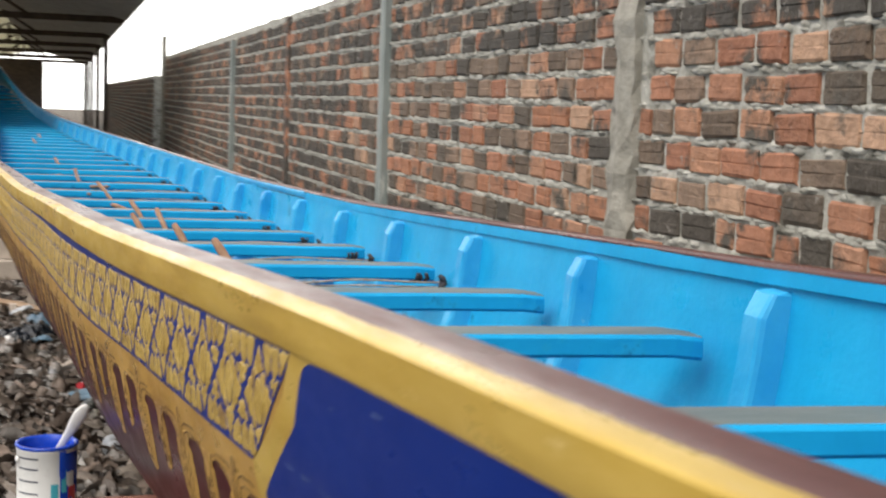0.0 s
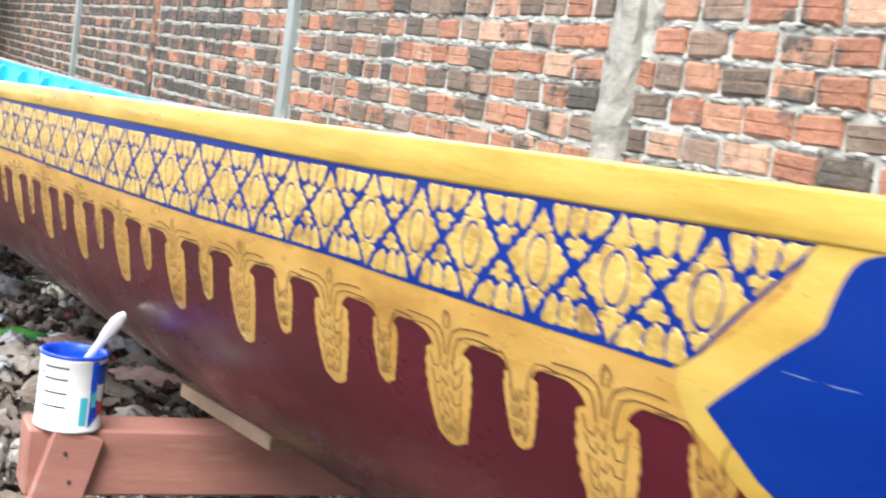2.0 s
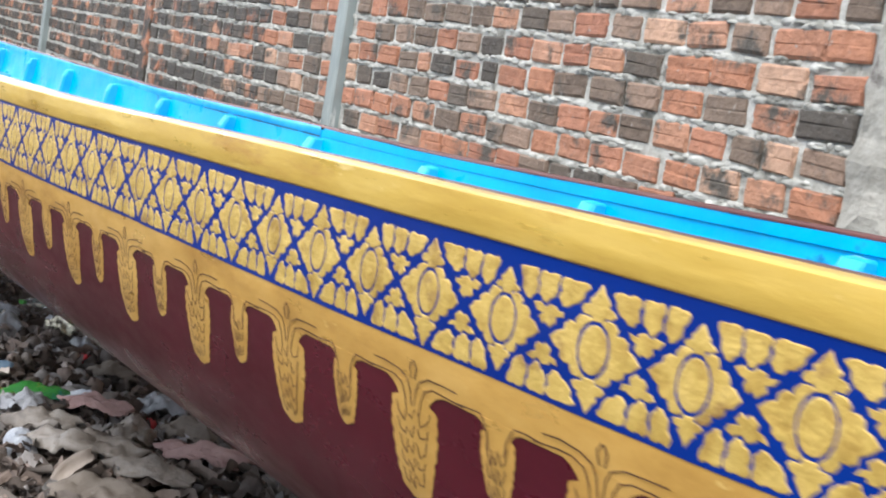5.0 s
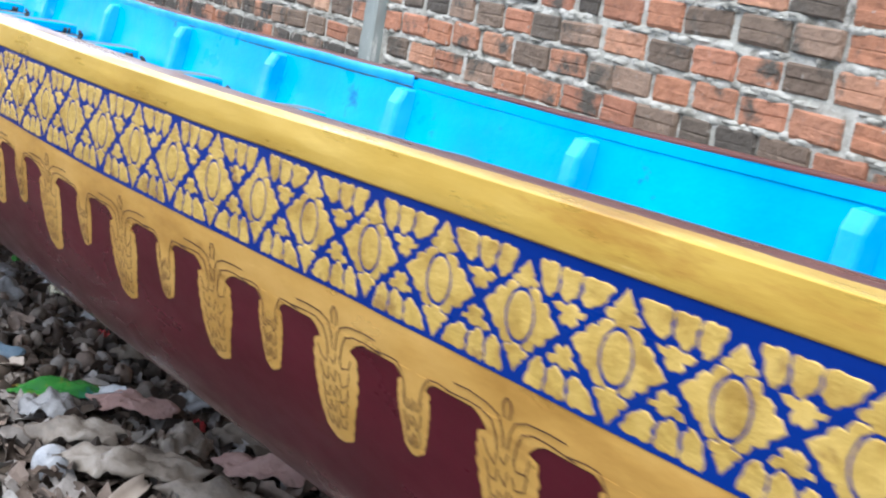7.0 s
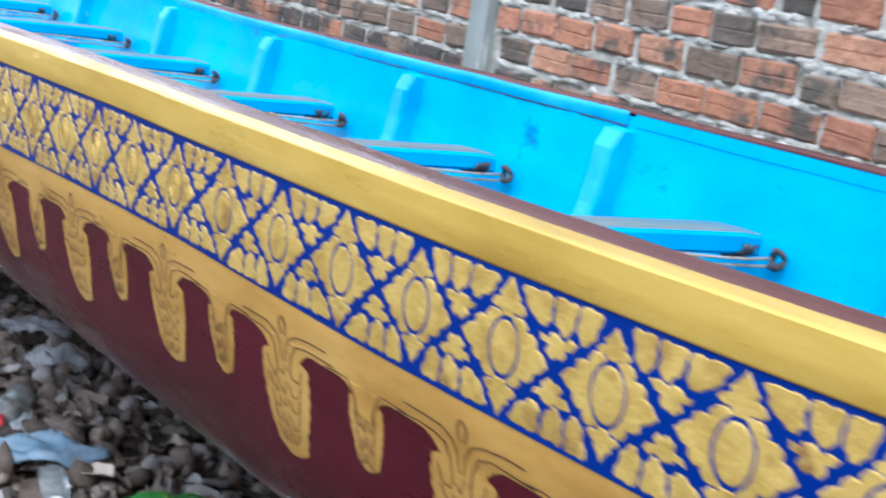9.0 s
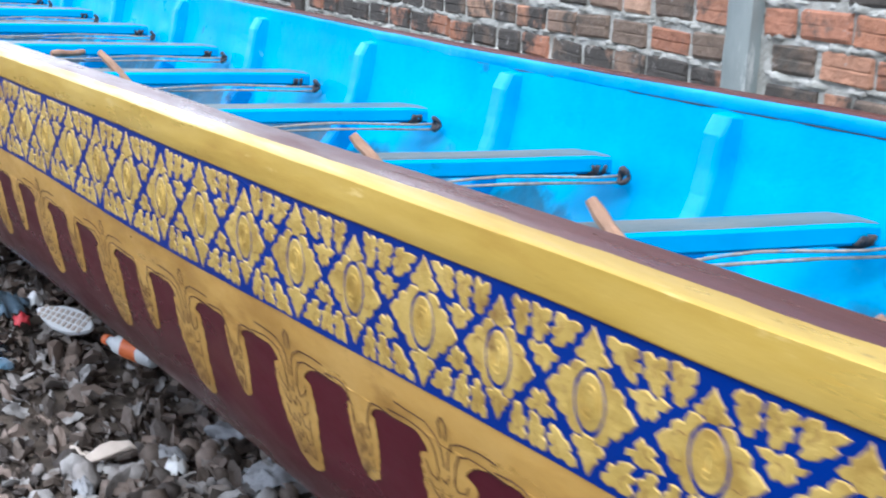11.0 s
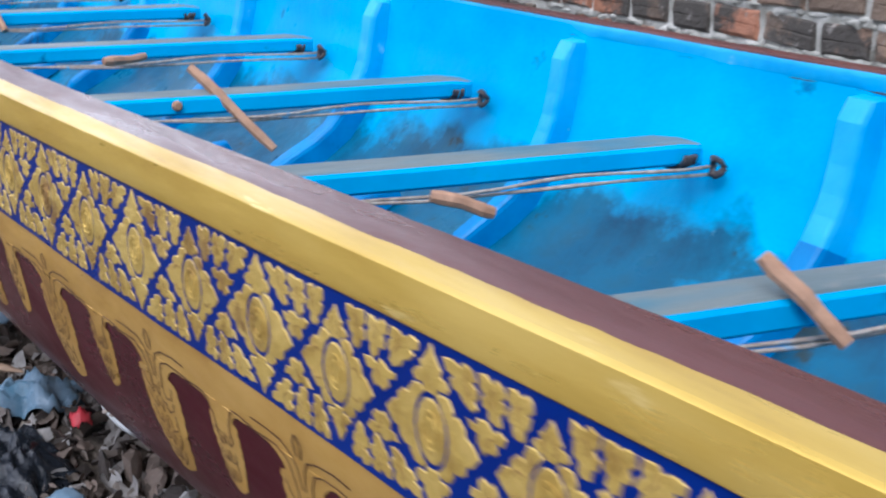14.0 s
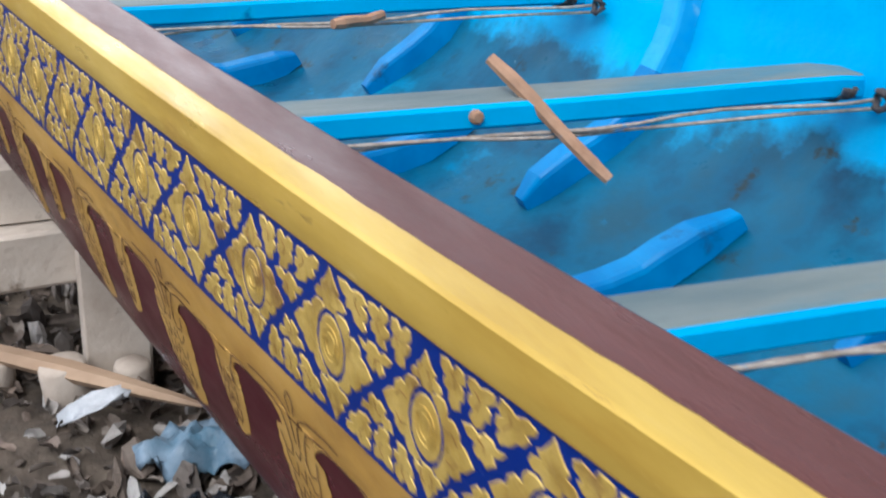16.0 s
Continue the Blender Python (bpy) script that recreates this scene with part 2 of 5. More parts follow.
# ---- mesh helpers ----
def mesh_object(name, verts, faces, mats, parent=None, label="", smooth=False, index=None):
    me = bpy.data.meshes.new(name)
    me.from_pydata([tuple(v) for v in verts], [], faces)
    for m in (mats if isinstance(mats, (list, tuple)) else [mats]):
        me.materials.append(m)
    if index:
        me.polygons.foreach_set("material_index", index)
    if smooth:
        me.polygons.foreach_set("use_smooth", [True] * len(me.polygons))
    me.update()
    ob = new(name, me)
    ob.parent = parent
    if label:
        tagged(ob, label)
    return ob


def part(name, bm, mat, parent, label="", smooth=False):
    me = bpy.data.meshes.new(name)
    bm.to_mesh(me)
    bm.free()
    me.materials.append(mat)
    if smooth:
        me.polygons.foreach_set("use_smooth", [True] * len(me.polygons))
    ob = new(name, me)
    ob.parent = parent
    if label:
        tagged(ob, label)
    return ob


def empty(name, loc=(0, 0, 0)):
    ob = new(name)
    ob.location = loc
    return ob


def grid_faces(rows, cols, flip=False, closed=False):
    out = []
    for i in range(rows - 1):
        for j in range(cols if closed else cols - 1):
            k = (j + 1) % cols
            f = (i * cols + j, (i + 1) * cols + j, (i + 1) * cols + k, i * cols + k)
            out.append(f[::-1] if flip else f)
    return out


def board_bm(sx, sy, sz, bevel=0.004, m=None, jitter=0.0, seg=1):
    """A bevelled, slightly uneven board, its base at z = 0."""
    bm = bmesh.new()
    bmesh.ops.create_cube(bm, size=1.0, matrix=Matrix.Translation((0, 0, sz / 2)) @ Matrix.Diagonal((sx, sy, sz, 1)))
    if bevel:
        bmesh.ops.bevel(bm, geom=bm.edges[:], offset=bevel, segments=seg, affect="EDGES")
    if jitter:
        r = random.Random(int(sx * 1e4 + sy * 1e3 + sz * 1e5))
        for v in bm.verts:
            v.co += Vector((r.uniform(-1, 1), r.uniform(-1, 1), r.uniform(-1, 1))) * jitter
    if m is not None:
        bmesh.ops.transform(bm, matrix=m, verts=bm.verts[:])
    return bm


def tube(points, radius, sides=8, taper=None, wobble=0.0, seed=1):
    """Verts and faces of a tube along points, closed at both ends."""
    r = random.Random(seed)
    pts = [Vector(p) for p in points]
    verts, n = [], len(pts)
    for i, p in enumerate(pts):
        d = (pts[min(n - 1, i + 1)] - pts[max(0, i - 1)]).normalized()
        side = d.cross(Vector((0, 0, 1)) if abs(d.z) < 0.9 else Vector((1, 0, 0))).normalized()
        up = side.cross(d)
        rad = (taper[i] if taper else radius) * (1 + r.uniform(-wobble, wobble))
        for k in range(sides):
            a = 2 * math.pi * k / sides
            verts.append(p + (side * math.cos(a) + up * math.sin(a)) * rad)
    faces = grid_faces(n, sides, closed=True)
    faces.append(tuple(range(sides)))
    faces.append(tuple(range((n - 1) * sides, n * sides))[::-1])
    return verts, faces


def lathe(profile, sides=24):
    """Verts and faces of (radius, z) pairs turned round z."""
    verts = [(r * math.cos(2 * math.pi * k / sides), r * math.sin(2 * math.pi * k / sides), z) for r, z in profile for k in range(sides)]
    return verts, grid_faces(len(profile), sides, flip=True, closed=True)


def curve_at(table):
    """A smooth line through (x, value) pairs."""
    xs, vs = np.array(sorted(table)).T
    sl = np.gradient(vs, xs)

    def value(x):
        i = int(np.clip(np.searchsorted(xs, x) - 1, 0, len(xs) - 2))
        h = xs[i + 1] - xs[i]
        s = (x - xs[i]) / h
        if s < 0 or s > 1:
            return float(np.interp(x, xs, vs))
        return float((2 * s**3 - 3 * s**2 + 1) * vs[i] + (s**3 - 2 * s**2 + s) * h * sl[i] + (3 * s**2 - 2 * s**3) * vs[i + 1] + (s**3 - s**2) * h * sl[i + 1])
    return value


# ---- the boat's lines: the near and far side and the sheer, along x ----
near_y = curve_at([(3.0, 1.02), (1.5, 0.86), (0.0, 0.67), (-1.72, 0.484), (-3.1, 0.326), (-4.4, 0.222), (-5.6, 0.105), (-6.7, 0.021), (-7.97, -0.093), (-9.5, -0.20),
                   (-12, -0.32), (-16, -0.48), (-22, -0.80), (-27, -1.05), (-31, -1.22), (-34, -1.32)])
far_y = curve_at([(3.0, 1.10), (1.5, 1.24), (0.0, 1.37), (-2.35, 1.410), (-3.81, 1.390), (-5.36, 1.372), (-6.9, 1.322), (-8.45, 1.267), (-9.25, 1.228),
                  (-12.3, 1.05), (-16.6, 0.70), (-22, 0.21), (-27, -0.19), (-31, -0.60), (-34, -1.05)])
sheer = curve_at([(3.0, 1.70), (1.5, 1.565), (0.0, 1.45), (-1.72, 1.363), (-2.64, 1.315), (-3.9, 1.264), (-4.8, 1.239), (-6.1, 1.210), (-7.2, 1.188), (-8.0, 1.171), (-9.3, 1.16),
                  (-12, 1.155), (-16, 1.17), (-22, 1.235), (-27, 1.37), (-31, 1.65), (-34, 2.10)])
# the far side lies lower amidships; the near rail's foot and top edge, measured down and up from the sheer
far_drop = curve_at([(3.0, 0.0), (-2.0, 0.0), (-3.6, 0.002), (-4.6, 0.018), (-5.4, 0.032), (-6.2, 0.034), (-7.3, 0.038), (-8.9, 0.031), (-12, 0.03), (-22, 0.02), (-34, 0.0)])
rail_foot = curve_at([(3.0, 0.002), (-1.2, 0.0025), (-2.5, -0.003), (-3.4, -0.011), (-3.9, -0.008), (-4.9, 0.0015), (-5.8, -0.0035), (-6.2, 0.0), (-6.6, 0.0015), (-7.4, -0.0005), (-8.0, -0.0030), (-9.0, -0.003), (-34, -0.003)])
rail_top = curve_at([(3.0, 0.032), (-1.2, 0.033), (-2.5, 0.046), (-3.4, 0.050), (-3.9, 0.049), (-4.9, 0.038), (-5.8, 0.041), (-6.4, 0.037), (-8.0, 0.037), (-9.0, 0.036), (-34, 0.035)])
OUTER = [(0.0, 0.0), (0.07, 0.001), (0.14, 0.006), (0.20, 0.016), (0.26, 0.029), (0.31, 0.045), (0.36, 0.070), (0.40, 0.10), (0.44, 0.145), (0.48, 0.21), (0.525, 0.31), (0.562, 0.44), (0.58, 0.62)]
INNER = [(-0.022, 0.0775), (0.02, 0.0785), (0.10, 0.086), (0.20, 0.104), (0.28, 0.13), (0.35, 0.17), (0.40, 0.225), (0.45, 0.30), (0.50, 0.375), (0.53, 0.46), (0.545, 0.62)]


def inset(table, d):
    return float(np.interp(d, [a for a, b in table], [b for a, b in table]))


def half(x):
    return max(0.01, (far_y(x) - near_y(x)) / 2)


def drop_scale(x):
    """Towards the ends the hull grows shallower."""
    return 1.0 if x > -18 else max(0.35, 1 - 0.05 * (-18 - x))


def side_point(x, d, table=OUTER, far=False, proud=0.0):
    """A point d metres below the sheer on the near or far side, lifted off the surface by proud."""
    w = half(x)
    def raw(dd):
        u = inset(table, dd)
        if u > 0.05:
            u = 0.05 + (u - 0.05) * max(0.0, w - 0.05) / 0.57
        return min(u, w)
    u, e = raw(d), 0.004
    du = (raw(d + e) - raw(d - e)) / (2 * e) if d > table[0][0] + e else 0.0
    n = Vector((-1.0, -du)).normalized() * proud
    u, z = u + n.x, sheer(x) - d * drop_scale(x) - (far_drop(x) if far else 0.0) + n.y
    return Vector((x, far_y(x) - u if far else near_y(x) + u, z))


# ---- ground ----
def ground_height(x, y):
    return (0.06 * noise.noise((x * 0.9, y * 0.9, 0.3)) + 0.03 * noise.noise((x * 3.1, y * 3.1, 4.0)) + 0.012 * noise.noise((x * 9, y * 9, 2.0)) + 0.03)


gx = sorted(set([-3000, -600, -150, -60, -40, 12, 30, 80, 300, 3000] + [round(-32 + i * 0.5, 3) for i in range(33)] + [round(-15.5 + i * 0.1, 3) for i in range(146)] + [round(-0.5 + i, 3) for i in range(9)]))
gy = sorted(set([-3000, -500, -100, -30, -12, 12, 40, 200, 3000] + [round(-8 + i * 0.8, 3) for i in range(9)] + [round(-1.5 + i * 0.1, 3) for i in range(36)] + [2.6, 4, 7]))
gv = [(x, y, ground_height(x, y) if abs(x) < 40 and abs(y) < 9 else 0.0) for x in gx for y in gy]
ground = tagged(mesh_object("ground", gv, grid_faces(len(gx), len(gy)), EARTH, smooth=True), "dark damp earth floor strewn with litter", "ground", kind="structure")

# ---- brick wall along the boat ----
WALL_Y, COURSE, COURSE_TOP = 2.0, 0.0985, 1.400


def wall_block(name, x0, x1, top, label):
    cols = max(2, int((x1 - x0) / 0.25))
    v, f = [], []
    for i in range(cols + 1):
        x = x0 + (x1 - x0) * i / cols
        z = top + 0.02 * noise.noise((x * 2, 0, 0))
        v += [(x, WALL_Y + 0.011, -0.1), (x, WALL_Y + 0.011, z), (x, WALL_Y + 0.20, z), (x, WALL_Y + 0.20, -0.1)]
    f = grid_faces(cols + 1, 4, closed=True, flip=True) + [(0, 1, 2, 3), tuple(range(cols * 4, cols * 4 + 4))[::-1]]
    return tagged(mesh_object(name, v, f, MORTAR), label, "wall", kind="structure")


wall_north = wall_block("wall_north", -24.6, 5.0, 2.25, "unplastered wall of red and blackened clay bricks in grey mortar")
wall_far = wall_block("wall_beyond_gap", -58.0, -27.6, 1.95, "dim brick wall beyond the bright gap")


def brick_shape(seed, length=0.19):
    """One brick, its face at y = 0 with a scratched groove, worn corners, its foot at z = 0."""
    r = random.Random(seed)
    prof = [(0.04, 0.0), (0.005, 0.001), (0.0, 0.007), (0.0, 0.036), (0.0022, 0.0375), (0.0022, 0.0400), (0.0, 0.042), (0.0, 0.070), (0.006, 0.077), (0.04, 0.077)]
    v = []
    for k, sx in enumerate((-1, -0.93, 0.93, 1)):
        for y, z in prof:
            end = 0.006 if k in (0, 3) and y < 0.02 else 0.0
            v.append((sx * length / 2 + r.uniform(-1, 1) * 0.005, y + end + r.uniform(-1, 1) * 0.0015, z + r.uniform(-1, 1) * 0.0034))
    f = grid_faces(4, len(prof), flip=True)
    f += [tuple(range(len(prof))), tuple(range(3 * len(prof), 4 * len(prof)))[::-1]]
    return v, f


BRICK_MESHES = []
for s in range(8):
    bv, bf = brick_shape(s)
    me = bpy.data.meshes.new("brick")
    me.from_pydata(bv, [], bf)
    me.materials.append(BRICK)
    BRICK_MESHES.append(me)


def lay_bricks():
    """The courses: bricks near the camera's way are pieces of their own, the rest one joined mesh."""
    r = random.Random(11)
    stuff_v, stuff_f, beyond_v, beyond_f, singles = [], [], [], [], []
    blocked = [(-4.62, -4.43), (-7.895, -7.77), (-11.30, -11.14), (-14.78, -14.63)]
    for row in range(-13, 9):
        z = COURSE_TOP + row * COURSE - 0.077
        if z < 0.02:
            continue
        x = 4.9 - r.random() * 0.2
        while x > -57.8:
            ln = 0.178 + r.uniform(-0.030, 0.024)
            if r.random() < 0.07:
                ln = r.uniform(0.09, 0.13)
            x0, x1 = x - ln, x
            hit = [b for b in blocked if x1 > b[0] and x0 < b[1]]
            if hit:
                if x1 - hit[0][1] > 0.07:
                    x0 = hit[0][1] + 0.004
                else:
                    x = hit[0][0] - 0.006
                    continue
            gap = -27.6 < x0 and x1 < -24.6
            top = 2.25 if x0 > -26 else 1.95
            if not gap and not (x0 < -24.6 < x1) and not (x0 < -27.6 < x1) and z + 0.08 < top:
                dz = r.uniform(-0.005, 0.005)
                dy = r.uniform(-0.003, 0.005)
                m = pose((x0 + x1) / 2, WALL_Y + dy, z + dz, r.uniform(-1.5, 1.5), r.uniform(-2.2, 2.2), r.uniform(-1.8, 1.8)) @ Matrix.Diagonal(((x1 - x0) / 0.19, 1, r.uniform(0.90, 1.04), 1))
                if -8.9 < x0 and x1 < -2.7 and 1.05 < z < 1.80:
                    singles.append((r.randrange(8), m))
                else:
                    bv, bf = brick_shape(r.randrange(8))
                    tv, tf = (stuff_v, stuff_f) if x0 > -26 else (beyond_v, beyond_f)
                    o = len(tv)
                    tv += [m @ Vector(p) for p in bv]
                    tf += [tuple(i + o for i in q) for q in bf]
            x = x0 - r.uniform(0.010, 0.030)
    tagged(mesh_object("brickwork", stuff_v, stuff_f, BRICK_FAR, wall_north), "red and sooty clay bricks of the long wall", kind="stuff")
    tagged(mesh_object("brickwork", beyond_v, beyond_f, BRICK_FAR, wall_far), "sooty clay bricks of the far wall", kind="stuff")
    return singles


BRICK_PIECES = lay_bricks()

# mortar squeezed out of the joints
r = random.Random(5)
mv, mf = [], []
for i in range(5200):
    x = r.uniform(-13, -2.5)
    row = r.randrange(-4, 9)
    z = COURSE_TOP + row * COURSE + 0.010 + r.uniform(-0.008, 0.008)
    if z > 2.22:
        continue
    n, o, sx, sz = 7, len(mv), r.uniform(0.012, 0.055), r.uniform(0.007, 0.019)
    mv += [(x + sx * math.cos(2 * math.pi * k / n) * r.uniform(0.7, 1.2), WALL_Y + 0.013, z + sz * math.sin(2 * math.pi * k / n) * r.uniform(0.7, 1.2)) for k in range(n)]
    mv.append((x, WALL_Y - r.uniform(-0.003, 0.010), z))
    mf += [(o + k, o + (k + 1) % n, o + n) for k in range(n)]
tagged(mesh_object("squeezed_mortar", mv, mf, MORTAR, wall_north, smooth=True), "lumps of squeezed-out mortar", kind="stuff")


def rough_pier(name, x0, x1, front, top, mat, label, lumps=0.006, seed=1):
    zs = [-0.05 + i * 0.06 for i in range(int((top + 0.05) / 0.06) + 1)]
    v = []
    for z in zs:
        sway = 0.012 * noise.noise((z * 2.2, seed, 0)) if lumps > 0.003 else 0
        for px, py in ((x0, WALL_Y + 0.02), (x0, front + 0.006), (x0 + 0.012, front), ((x0 + x1) / 2, front - lumps * 0.6), (x1 - 0.012, front), (x1, front + 0.006), (x1, WALL_Y + 0.02)):
            q = Vector((px * 14, z * 14, py * 14 + seed))
            v.append((px + sway + lumps * 1.6 * noise.noise(q), py + lumps * noise.noise(q + Vector((5, 1, 2))), z))
    f = grid_faces(len(zs), 7)
    f.append(tuple(range((len(zs) - 1) * 7, len(zs) * 7))[::-1])
    return tagged(mesh_object(name, v, f, mat), label, "pillar", kind="structure")


rough_pier("pier_concrete", -4.60, -4.44, 1.975, 2.26, CONCRETE, "rough grey concrete pillar cast between brick panels", 0.019, 3)
rough_pier("post_steel", -7.885, -7.78, 1.965, 2.30, POST, "narrow grey-green post standing against the brick wall", 0.002, 5)
rough_pier("pier_brick", -11.29, -11.15, 1.985, 2.24, BRICK_FAR, "dull concrete pillar in the brick wall", 0.008, 8)
rough_pier("post_pale", -14.77, -14.64, 1.96, 2.2, POST, "pale post standing against the brick wall", 0.002, 9)
rough_pier("post_gap", -24.75, -24.5, 1.95, 2.6, CONCRETE, "pale post beside the bright gap in the wall", 0.004, 10)

# ---- tin roof over the boat, open along the wall ----
rv, rf = [], []
nx, ny = 900, 8
for i in range(nx + 1):
    x = -19.0 - i * 51.0 / nx
    for j in range(ny + 1):
        y = 1.46 - j * 0.66
        rv.append((x, y, 2.95 + 0.26 * (1.46 - y) if y > -1.0 else 2.95 + 0.26 * 2.46 - 0.26 * (-1.0 - y)))
    if i % 2:
        rv[-(ny + 1):] = [(a, b, c + 0.022) for a, b, c in rv[-(ny + 1):]]
roof = tagged(mesh_object("roof", rv, grid_faces(nx + 1, ny + 1, flip=True), [TIN, SHEET], index=[int(j > 3) for i in range(nx) for j in range(ny)]), "corrugated tin shed roof over the boat", "roof", kind="structure")
roof.modifiers.new("thickness", "SOLIDIFY").thickness = 0.003


def roof_frame():
    truss_x = [-66.0, -58.0, -50.0, -42.0, -34.5, -27.0]
    for x in truss_x:
        t = tagged(empty("roof_truss", (x, -1.2, 2.9)), "dark timber roof truss under the tin", "truss", group="roof trusses")
        part("tie_beam", board_bm(0.08, 5.2, 0.12, 0.006, pose(0, 0, 0)), FAR_TIMBER, t)
        part("king_post", board_bm(0.08, 0.08, 0.5, 0.006, pose(0, 0, 0.12)), FAR_TIMBER, t)
        for s in (-1, 1):
            part("strut", board_bm(0.06, 0.06, 0.9, 0.006, pose(0, s * 0.85, 0.1, s * 58, 0, 0)), FAR_TIMBER, t)
            if s < 0 or x < -33:
                part("post", board_bm(0.12, 0.12, 2.95, 0.008, pose(0, s * 2.5, -2.92)), FAR_TIMBER, t)


roof_frame()

def plain_wall(name, x0, x1, y0, y1, top, mat, label):
    bm = bmesh.new()
    bmesh.ops.create_cube(bm, size=1.0, matrix=Matrix.Translation(((x0 + x1) / 2, (y0 + y1) / 2, top / 2 - 0.05)) @ Matrix.Diagonal((x1 - x0, y1 - y0, top + 0.1, 1)))
    bmesh.ops.bevel(bm, geom=bm.edges[:], offset=0.01, segments=1, affect="EDGES")
    ob = part(name, bm, mat, None)
    return tagged(ob, label, "wall", kind="structure")


# unseen filler wall, added to hold back low light from the open side
plain_wall("wall_south", -70, 6, -4.5, -4.3, 0.9, FAR_TIMBER, "unseen low dark filler wall, added to hold back light on the open side")
plain_wall("wall_end", -70.2, -70, -6.0, -0.6, 3.0, FAR_TIMBER, "dark timber end wall of the shed")

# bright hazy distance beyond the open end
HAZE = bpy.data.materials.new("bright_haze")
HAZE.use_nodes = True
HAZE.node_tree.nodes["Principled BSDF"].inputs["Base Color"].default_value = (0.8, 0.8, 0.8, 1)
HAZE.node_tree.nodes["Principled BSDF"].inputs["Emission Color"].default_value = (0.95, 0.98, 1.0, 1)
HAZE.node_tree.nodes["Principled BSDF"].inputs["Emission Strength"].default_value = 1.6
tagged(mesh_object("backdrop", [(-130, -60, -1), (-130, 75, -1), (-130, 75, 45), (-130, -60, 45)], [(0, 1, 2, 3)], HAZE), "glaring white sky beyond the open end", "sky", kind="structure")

# ---- the longboat ----
boat = tagged(empty("longboat", (-8, 0.6, 0.0)), "long wooden racing boat, sky-blue inside, maroon outside with gold ornament", "boat")
BOAT_INV = Matrix.Translation((8, -0.6, 0))


def on_boat(name, verts, faces, mats, label="", smooth=False, index=None, parent=None):
    """A part of the boat from points in the world."""
    ob = mesh_object(name, verts, faces, mats, parent or boat, label, smooth, index)
    if parent is None:
        ob.matrix_parent_inverse = BOAT_INV
    return ob


STATIONS = sorted(set([round(3.0 - i * 0.1, 3) for i in range(40)] + [round(-0.9 - i * 0.05, 3) for i in range(200)] + [round(-10.9 - i * 0.2, 3) for i in range(116)]), reverse=True)


STATIONS_FINE = sorted(set(STATIONS + [round(-0.6 - i * 0.02, 3) for i in range(480)]), reverse=True)


def skin(table, lo, hi, steps, far, proud=0.0, xs=STATIONS):
    ds = [lo + (hi - lo) * k / steps for k in range(steps + 1)]
    v = [side_point(x, d, table, far, proud) for x in xs for d in ds]
    return v, grid_faces(len(xs), len(ds), flip=far)


